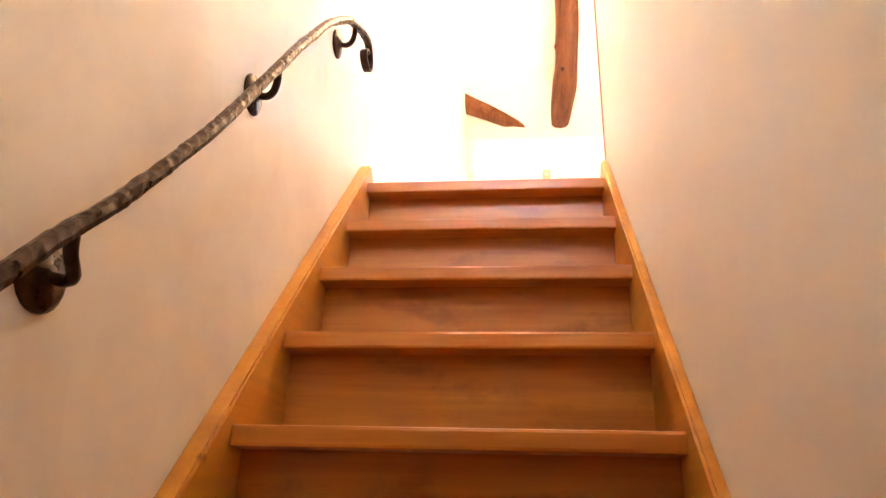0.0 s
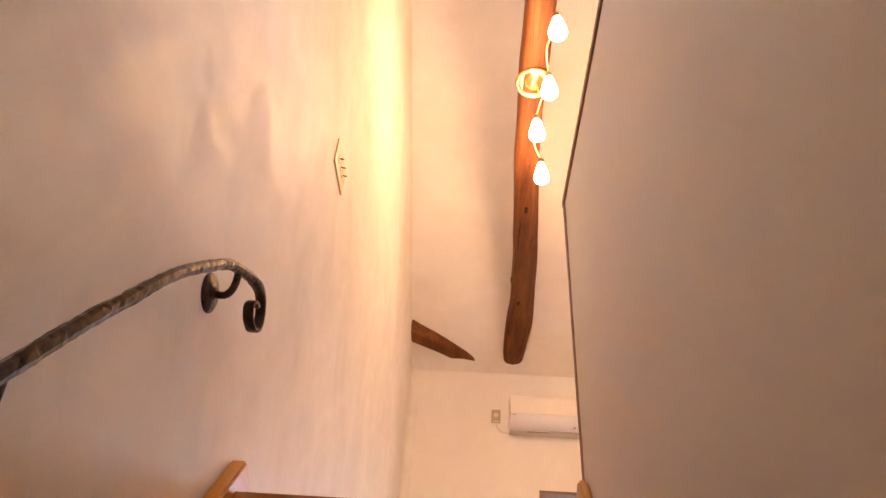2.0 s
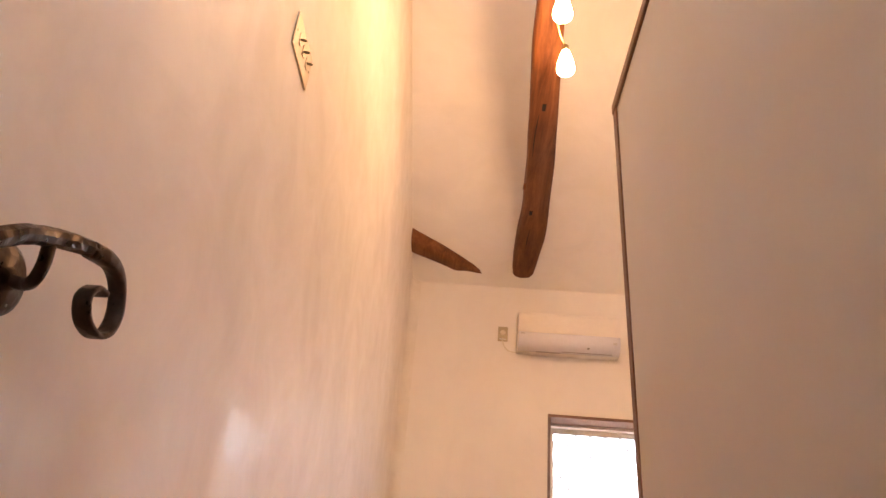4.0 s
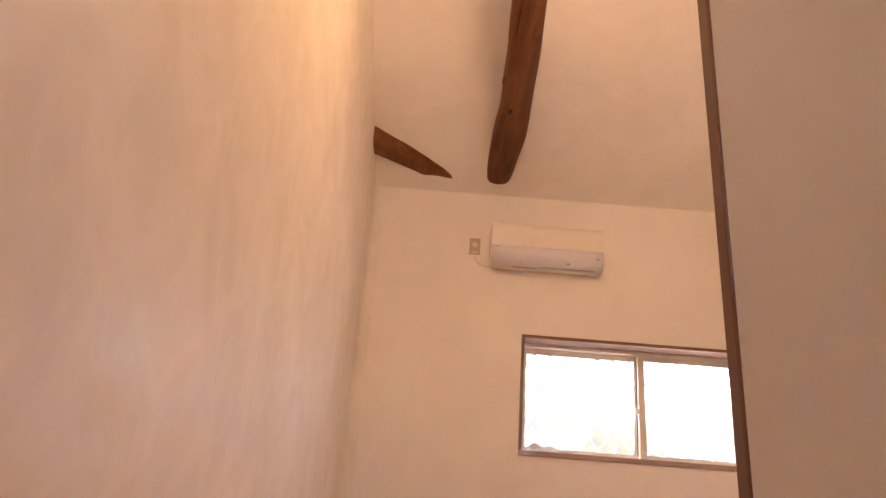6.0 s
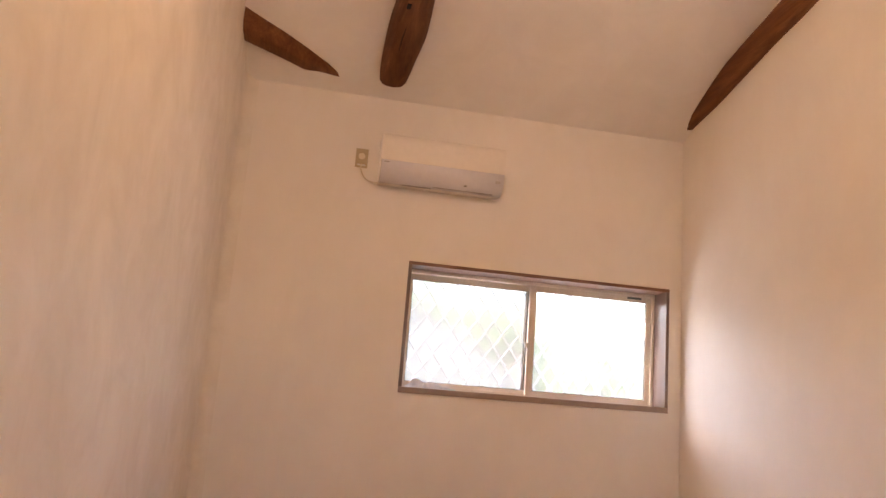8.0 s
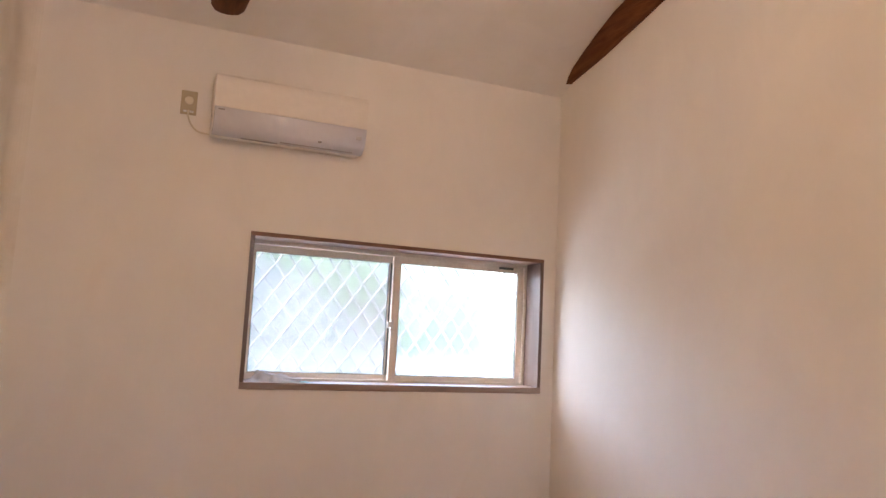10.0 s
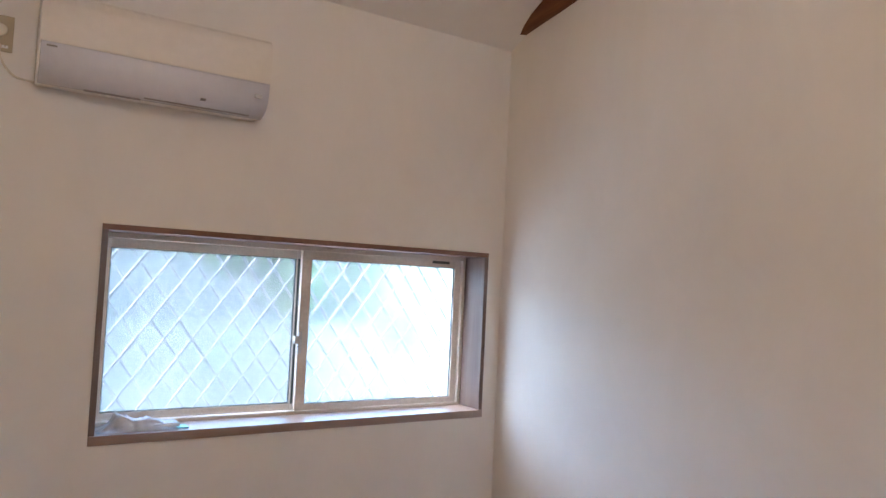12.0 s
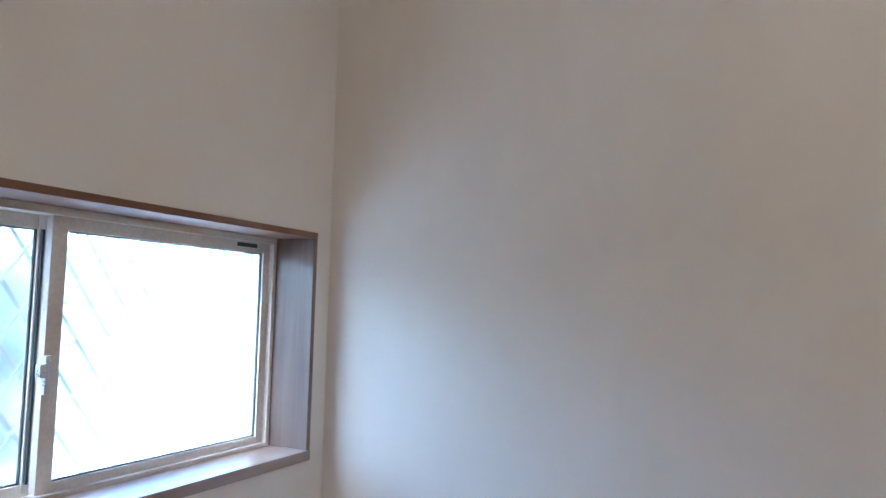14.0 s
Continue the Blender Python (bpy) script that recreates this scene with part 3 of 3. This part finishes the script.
# ---------------------------------------------------------------- ceiling fan beyond the partition
FAN = Vector((1.42, 1.27, 3.28))
fan = thing("ceiling_fan", "dark brown ceiling fan hanging on a rod", "ceiling fan", FAN)
rod_top = ceiling_z(FAN.y) - FAN.z
part("rod", tube(bmesh.new(), [Vector((0, 0, 0.05)), Vector((0, 0, rod_top + 0.02))], 0.013, 12), M_BRASS, fan, "", True)
part("mount", lathe(bmesh.new(), [(0.0, 0.08), (0.07, 0.08), (0.07, 0.0), (0.05, -0.05), (0.02, -0.07), (0.0, -0.07)], (0, 0, rod_top - 0.02), sides=24), M_BRASS, fan, "", True)
part("motor", lathe(bmesh.new(), [(0.0, 0.09), (0.05, 0.085), (0.1, 0.05), (0.11, 0.0), (0.1, -0.04), (0.06, -0.065), (0.0, -0.07)], (0, 0, 0), sides=28), M_BRASS, fan, "", True)
for k in range(5):
    a = math.atan2(0.2, -0.6) + k * 2 * math.pi / 5
    outline = [(0.16, -0.05), (0.3, -0.062), (0.52, -0.07), (0.585, -0.06), (0.62, -0.03), (0.63, 0.0), (0.62, 0.03), (0.585, 0.06), (0.52, 0.07), (0.3, 0.062), (0.16, 0.05)]
    bm = bmesh.new()
    prism(bm, outline, 2, -0.004, 0.004)
    bmesh.ops.transform(bm, matrix=Matrix.Rotation(a, 4, "Z") @ Matrix.Rotation(radians(10), 4, "X"), verts=bm.verts)
    blade = part("blade", bm, M_FAN, fan, "dark brown fan blade")
    bm = boxed(0.09, 0.2, -0.018, 0.018, 0.004, 0.012, bevel=0.002)
    bmesh.ops.transform(bm, matrix=Matrix.Rotation(a, 4, "Z") @ Matrix.Rotation(radians(10), 4, "X"), verts=bm.verts)
    part("blade_iron", bm, M_BRASS, blade)

# ---------------------------------------------------------------- window
bm = boxed(WX0, WX1, NORTH - 0.008, NORTH + 0.185, WZ1 - 0.022, WZ1, bevel=0.0015)
window = structure(part("window_1", bm, M_TRIM_X), "sliding window in a brown wooden casing")
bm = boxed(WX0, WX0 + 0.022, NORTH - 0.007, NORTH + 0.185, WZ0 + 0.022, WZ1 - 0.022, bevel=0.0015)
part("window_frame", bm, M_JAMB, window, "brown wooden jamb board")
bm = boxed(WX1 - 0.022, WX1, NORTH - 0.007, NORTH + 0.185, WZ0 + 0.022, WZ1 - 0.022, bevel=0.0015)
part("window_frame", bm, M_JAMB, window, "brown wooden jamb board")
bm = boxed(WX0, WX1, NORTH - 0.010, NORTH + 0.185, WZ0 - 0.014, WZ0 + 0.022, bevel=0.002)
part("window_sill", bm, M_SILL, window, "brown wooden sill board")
FX0, FX1, FZ0, FZ1 = WX0 + 0.022, WX1 - 0.022, WZ0 + 0.022, WZ1 - 0.022


def ring(bm, x0, x1, z0, z1, y0, y1, left, right, low, high, bevel=0.0015):
    add_box(bm, x0, x0 + left, y0, y1, z0, z1, bevel)
    add_box(bm, x1 - right, x1, y0, y1, z0, z1, bevel)
    add_box(bm, x0 + left, x1 - right, y0 + 0.001, y1 - 0.001, z0, z0 + low, bevel)
    add_box(bm, x0 + left, x1 - right, y0 + 0.001, y1 - 0.001, z1 - high, z1, bevel)
    return bm


bm = ring(bmesh.new(), FX0, FX1, FZ0, FZ1, NORTH + 0.165, NORTH + 0.262, 0.016, 0.018, 0.014, 0.022)
part("outer_frame", bm, M_SASH, window, "champagne aluminium window frame")
bm = boxed(FX0 + 0.018, FX1 - 0.018, NORTH + 0.207, NORTH + 0.211, FZ0 + 0.013, FZ0 + 0.02)
part("rail_track", bm, M_SASH, window)


def sash(x0, x1, y, left, right, glass):
    bm = ring(bmesh.new(), x0, x1, FZ0 + 0.012, FZ1 - 0.02, y, y + 0.026, left, right, 0.028, 0.04)
    s = part("sash", bm, M_SASH, window, "champagne aluminium sliding sash")
    gx0, gx1, gz0, gz1 = x0 + left, x1 - right, FZ0 + 0.04, FZ1 - 0.06
    bm = ring(bmesh.new(), gx0, gx1, gz0, gz1, y + 0.008, y + 0.018, 0.004, 0.004, 0.004, 0.004, 0.0)
    part("gasket", bm, M_RUBBER, s, "thin dark glazing gasket")
    bm = boxed(gx0 + 0.004, gx1 - 0.004, y + 0.011, y + 0.015, gz0 + 0.004, gz1 - 0.004)
    g = part("pane", bm, glass, s, "hazy figured window pane")
    g.visible_shadow = False
    return s


sash_out = sash(FX0 + 0.014, 1.655, NORTH + 0.222, 0.03, 0.045, M_GLASS)
sash_in = sash(1.622, FX1 - 0.016, NORTH + 0.184, 0.047, 0.037, M_GLASS_MILK)
LZ = 1.177
# added dark strip imitates the inner sash's shadow on the outer stile
part("stile_shade_strip", boxed(1.6145, 1.6215, NORTH + 0.2125, NORTH + 0.222, FZ0 + 0.041, FZ1 - 0.061), M_RUBBER, sash_out, "dark strip standing for the shade on the outer meeting stile")
bm = boxed(1.616, 1.634, NORTH + 0.166, NORTH + 0.184, LZ - 0.062, LZ + 0.04, bevel=0.003)
part("latch", bm, M_STEEL, sash_in, "bright crescent window latch")
bm = boxed(1.594, 1.617, NORTH + 0.156, NORTH + 0.176, LZ - 0.016, LZ + 0.020, bevel=0.003)
part("latch_hook", bm, M_STEEL, sash_in)
bm = boxed(2.335, 2.44, NORTH + 0.1825, NORTH + 0.1855, 1.572, 1.586, bevel=0.001)
part("vent_slot", bm, M_RUBBER, sash_in, "small dark slot in the top rail")

# the assumed window above the stairwell, there for its fill light
bm = boxed(SX0 + 0.001, SX1 - 0.001, SOUTH - 0.138, SOUTH + 0.007, SZ1 - 0.024, SZ1 - 0.001, bevel=0.0015)
fill_window = structure(part("window_2", bm, M_TRIM_X), "assumed high window in a brown casing, added to light the stairwell")
for x in (SX0 + 0.001, SX1 - 0.023):
    part("window_frame", boxed(x, x + 0.022, SOUTH - 0.138, SOUTH + 0.006, SZ0 + 0.023, SZ1 - 0.024, bevel=0.0015), M_TRIM, fill_window, "brown wooden jamb board")
part("window_sill", boxed(SX0 + 0.001, SX1 - 0.001, SOUTH - 0.138, SOUTH + 0.009, SZ0 + 0.001, SZ0 + 0.023, bevel=0.0015), M_SILL, fill_window, "brown wooden sill board")
SMID = (SX0 + SX1) / 2
for x0, x1, y in ((SX0 + 0.023, SMID + 0.018, SOUTH - 0.13), (SMID - 0.018, SX1 - 0.023, SOUTH - 0.1)):
    s = part("sash", ring(bmesh.new(), x0, x1, SZ0 + 0.023, SZ1 - 0.024, y, y + 0.026, 0.036, 0.036, 0.036, 0.036), M_SASH, fill_window, "champagne aluminium sliding sash")
    g = part("pane", boxed(x0 + 0.036, x1 - 0.036, y + 0.011, y + 0.015, SZ0 + 0.059, SZ1 - 0.06), M_GLASS, s, "hazy figured window pane")
    g.visible_shadow = False

# insect screen outside the outer sash
bm = ring(bmesh.new(), FX0 + 0.014, 1.66, FZ0 + 0.012, FZ1 - 0.02, NORTH + 0.263, NORTH + 0.277, 0.024, 0.024, 0.024, 0.034)
screen = part("insect_screen", bm, M_SASH, window, "aluminium frame of a sliding insect screen")
part("screen_mesh", boxed(FX0 + 0.037, 1.637, NORTH + 0.269, NORTH + 0.2705, FZ0 + 0.035, FZ1 - 0.053), M_SCREEN, screen, "fine grey insect mesh")

# diamond grille outside the window
grille = thing("window_grille", "pale grey aluminium diamond lattice grille outside the window", "window grille", (1.65, 4.77, 0.76))
GX0, GX1, GZ0, GZ1, GY = 0.66, 2.64, 0.74, 1.72, 4.76


def grille_part(name, bm):
    ob = part(name, bm, M_GRILLE, grille)
    ob.matrix_parent_inverse = Matrix.Translation((-1.65, -4.77, -0.76))


grille_part("grille_frame", ring(bmesh.new(), GX0, GX1, GZ0, GZ1, GY, GY + 0.03, 0.025, 0.025, 0.025, 0.025))
for xx in (GX0 + 0.05, GX1 - 0.07):
    grille_part("grille_bracket", boxed(xx, xx + 0.02, NORTH + 0.22, GY, GZ0 + 0.003, GZ0 + 0.022))
PITCH_X, TAN = 0.1205, 1.41
for sign, y0 in ((1, GY + 0.006), (-1, GY + 0.014)):
    span = (GZ1 - GZ0) / TAN
    k0 = -int(span / PITCH_X) - 1
    for k in range(k0, int((GX1 - GX0) / PITCH_X) + int(span / PITCH_X) + 2):
        xa = GX0 + (k + 0.91) * PITCH_X
        # along x = xa + sign * (z - GZ0) / TAN, kept within the frame
        lo, hi = GX0 + 0.02, GX1 - 0.02
        z_at = lambda x: GZ0 + (x - xa) * sign * TAN
        za, zb = sorted((z_at(lo), z_at(hi)))
        za, zb = max(za, GZ0 + 0.02), min(zb, GZ1 - 0.02)
        if zb - za < 0.04:
            continue
        p0 = Vector((xa + sign * (za - GZ0) / TAN, y0, za))
        p1 = Vector((xa + sign * (zb - GZ0) / TAN, y0, zb))
        d = (p1 - p0).normalized()
        roll = Matrix.Rotation(radians(38 * sign), 3, d)
        sd = roll @ (d.cross(Vector((0, 1, 0))) * 0.0065)
        th = roll @ Vector((0, 0.006, 0))
        bm = bmesh.new()
        a = [bm.verts.new(p) for p in (p0 - sd, p0 + sd, p0 + sd + th, p0 - sd + th)]
        b = [bm.verts.new(p) for p in (p1 - sd, p1 + sd, p1 + sd + th, p1 - sd + th)]
        bm.faces.new(a[::-1])
        bm.faces.new(b)
        for j in range(4):
            bm.faces.new((a[j], a[(j + 1) % 4], b[(j + 1) % 4], b[j]))
        grille_part("slat", bm)

# crumpled plastic wrapping on the sill
bag = thing("plastic_wrapping", "crumpled clear plastic wrapping lying on the window sill", "plastic bag", (0.93, 4.49, WZ0 + 0.022))
bm = bmesh.new()
nx, ny = 44, 20
rows = []
for i in range(nx + 1):
    col = []
    for j in range(ny + 1):
        u, v = i / nx, j / ny
        edge = min(1, 4 * min(u, 1 - u)) * min(1, 4 * min(v, 1 - v))
        hill = 0.052 * math.exp(-((u - 0.3) / 0.2) ** 2) + 0.03 * math.exp(-((u - 0.68) / 0.2) ** 2)
        h = edge * (0.006 + hill * (0.6 + 0.5 * noise.noise(Vector((u * 6, v * 5, 1)))) + 0.022 * abs(noise.noise(Vector((u * 9, v * 6, 4)))) + 0.005 * abs(noise.noise(Vector((u * 21, v * 12, 8)))))
        wob = 0.012 * noise.noise(Vector((u * 5, v * 4, 9)))
        col.append(bm.verts.new((-0.155 + 0.31 * u + wob, -0.075 + 0.155 * v + wob * 0.6, 0.002 + max(h, 0))))
    rows.append(col)
for i in range(nx):
    for j in range(ny):
        bm.faces.new((rows[i][j], rows[i + 1][j], rows[i + 1][j + 1], rows[i][j + 1]))
part("film", bm, M_BAG, bag, "", True)
bm = boxed(0.04, 0.15, -0.05, 0.03, 0.003, 0.022, bevel=0.006)
bmesh.ops.rotate(bm, cent=(0.1, 0, 0), matrix=Matrix.Rotation(radians(8), 3, "Z"), verts=bm.verts)
part("packet", bm, M_BAG, bag, "flat white packet")
bm = boxed(0.14, 0.185, -0.07, -0.01, 0.002, 0.006, bevel=0.001)
part("cyan_strip", bm, M_CYAN, bag, "pale cyan film strip")

# ---------------------------------------------------------------- air conditioner
AX0, AX1 = 0.487, 1.292
ac = thing("air_conditioner", "white wall-mounted air conditioner with a sloped lower flap", "air conditioner", (0.89, NORTH, 2.1))


def ac_part(name, bm, mat, parent=None, label="", smooth=False):
    ob = part(name, bm, mat, parent or ac, label, smooth)
    if parent is None:
        ob.matrix_parent_inverse = Matrix.Translation((-0.89, -NORTH, -2.1))
    return ob


body = [(4.399, 2.415), (4.25, 2.415), (4.235, 2.405), (4.235, 2.15), (4.29, 2.112), (4.399, 2.112)]
bm = bmesh.new()
prism(bm, body, 0, AX0, AX1)
bmesh.ops.bevel(bm, geom=bm.edges[:], offset=0.004, segments=2, affect="EDGES")
ac_part("body", bm, M_AC)
front = [(4.237, 2.412), (4.222, 2.406), (4.208, 2.392), (4.202, 2.37), (4.2, 2.2302), (4.237, 2.2302)]
bm = bmesh.new()
prism(bm, front, 0, AX0 - 0.001, AX1 + 0.001)
bmesh.ops.bevel(bm, geom=bm.edges[:], offset=0.0025, segments=2, affect="EDGES")
ac_part("front_panel", bm, M_AC_PANEL)
outer = [(p.y, p.z) for p in smooth_path([(0, 4.202, 2.229), (0, 4.203, 2.195), (0, 4.211, 2.160), (0, 4.230, 2.130), (0, 4.262, 2.111), (0, 4.3, 2.102)], 5)]
bm = bmesh.new()
prism(bm, outer + [(4.3, 2.11), (4.26, 2.14), (4.237, 2.165), (4.237, 2.229)], 0, AX0 + 0.004, AX1 - 0.004)
for f in bm.faces:
    f.smooth = len(f.verts) == 4
for e in bm.edges:
    e.smooth = e.calc_face_angle(0) < radians(25)
ac_part("flap", bm, M_AC_FLAP, None, "curved white air outlet flap")
ac_part("outlet_slot", boxed(AX0 + 0.15, AX0 + 0.34, 4.286, 4.298, 2.099, 2.104, bevel=0.001), M_AC_DARK, None, "dark slot under the flap")
ac_part("sensor", boxed(1.030, 1.048, 4.213, 4.23, 2.123, 2.131, bevel=0.002), M_AC_DARK, None, "small dark sensor")
ac_part("display", boxed(1.232, 1.262, 4.2, 4.214, 2.166, 2.182, bevel=0.002), M_AC_MARK, None, "small grey display mark")
ac_part("maker_mark", boxed(AX0 + 0.020, AX0 + 0.052, 4.2005, 4.206, 2.213, 2.219), M_AC_DARK, None, "tiny dark printed mark")
ac_part("flap_seam", boxed(AX0 + 0.35, AX1 - 0.06, 4.270, 4.278, 2.1045, 2.1085), M_AC_DARK, None, "thin dark seam under the flap")
ac_part("panel_seam", boxed(AX0 + 0.003, AX1 - 0.003, 4.2035, 4.21, 2.2285, 2.2305), M_AC_MARK, None, "thin seam between panel and flap")

# power outlet and cord of the air conditioner
outlet = thing("wall_outlet", "beige outlet plate high on the wall with a plug", "wall outlet", (0.373, NORTH, 2.277))
part("plate", boxed(-0.040, 0.040, -0.008, -0.0005, -0.064, 0.064, bevel=0.002), M_OUTLET, outlet)
part("receptacle", lathe(bmesh.new(), [(0.0, 0.006), (0.02, 0.006), (0.022, 0.0), (0.0, 0.0)], (0, -0.008, 0.012), (0, -1, 0), 20), M_IVORY, outlet, "round receptacle")
for k in (-0.016, 0.016):
    part("clip", boxed(k - 0.010, k + 0.010, -0.012, -0.008, -0.052, -0.042, bevel=0.001), M_STEEL, outlet, "small shiny clip")
low = thing("wall_outlet", "ivory outlet plate low on the wall near the corner", "wall outlet", (2.535, NORTH, 0.068))
part("plate", boxed(-0.06, 0.06, -0.008, -0.0005, -0.06, 0.06, bevel=0.002), M_IVORY, low)
part("receptacle", boxed(-0.022, 0.022, -0.0105, -0.008, -0.035, 0.035, bevel=0.001), M_IVORY, low)
cord = thing("power_cord", "thin ivory power cord between outlet and air conditioner", "cord", (0.373, NORTH - 0.006, 2.22))
path = smooth_path([(0.372, NORTH - 0.02, 2.235), (0.375, NORTH - 0.012, 2.2), (0.395, NORTH - 0.008, 2.16), (0.43, NORTH - 0.008, 2.13), (0.49, NORTH - 0.01, 2.122)], 6)
ob = part("cord", tube(bmesh.new(), path, 0.004, 8), M_IVORY, cord, "", True)
ob.matrix_parent_inverse = Matrix.Translation((-0.373, -(NORTH - 0.006), -2.22))

# ---------------------------------------------------------------- outside
bm = boxed(-300, 300, -300, 300, LOWER - 0.5, LOWER - 0.3)
structure(part("ground", bm, M_GROUND), "pale paved ground outside")
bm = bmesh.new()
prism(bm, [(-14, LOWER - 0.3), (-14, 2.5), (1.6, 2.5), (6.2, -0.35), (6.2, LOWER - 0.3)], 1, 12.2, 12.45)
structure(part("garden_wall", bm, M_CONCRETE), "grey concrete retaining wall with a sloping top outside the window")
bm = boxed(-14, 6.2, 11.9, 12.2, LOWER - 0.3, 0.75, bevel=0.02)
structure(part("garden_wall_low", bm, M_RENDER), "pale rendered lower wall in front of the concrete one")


def tree(x, y, height, seed):
    rng = random.Random(seed)
    t = thing("tree", "leafy green tree behind a concrete retaining wall", "tree", (x, y, LOWER - 0.3), "trees outside the window")
    bm = bmesh.new()
    tube(bm, smooth_path([(0, 0, 0), (0.08, 0.05, height * 0.35), (-0.05, 0.1, height * 0.7), (0.05, 0.0, height * 0.95)], 4), [0.14 - 0.0085 * i for i in range(13)], 8)
    for k in range(7):
        a, z = rng.uniform(0, 6.28), height * rng.uniform(0.45, 0.85)
        r = rng.uniform(0.6, 1.2)
        tube(bm, smooth_path([(0, 0, z), (r * 0.5 * math.cos(a), r * 0.5 * math.sin(a), z + 0.25), (r * math.cos(a), r * math.sin(a), z + 0.45)], 3), [0.05, 0.045, 0.04, 0.03, 0.025, 0.02, 0.015], 6)
    part("trunk", bm, M_BARK, t)
    verts, faces = [], []
    clumps = [(rng.gauss(0, 0.75), rng.gauss(0, 0.6), height * rng.uniform(0.40, 1.02)) for _ in range(70)]
    for cx, cy, cz in clumps:
        for _ in range(95):
            c = Vector((cx + rng.gauss(0, 0.2), cy + rng.gauss(0, 0.2), cz + rng.gauss(0, 0.17)))
            u = Vector((rng.gauss(0, 1), rng.gauss(0, 1), rng.gauss(0, 1))).normalized()
            w = u.orthogonal().normalized()
            s = rng.uniform(0.05, 0.1)
            n = len(verts)
            verts += [c - u * s, c + w * s * 0.5, c + u * s, c - w * s * 0.5]
            faces.append((n, n + 1, n + 2, n + 3))
    me = bpy.data.meshes.new("crown")
    me.from_pydata(verts, [], faces)
    me.materials.append(M_LEAF)
    ob = new("crown", me)
    ob.parent = t


for k, (tx, ty, th) in enumerate(((-3.2, 14.6, 5.6), (-0.6, 14.2, 5.9), (1.4, 13.9, 5.7), (2.7, 13.5, 5.8), (3.8, 13.9, 5.9), (4.9, 13.5, 5.7), (5.9, 13.9, 5.5), (6.7, 13.4, 5.0))):
    tree(tx, ty, th, k + 3)
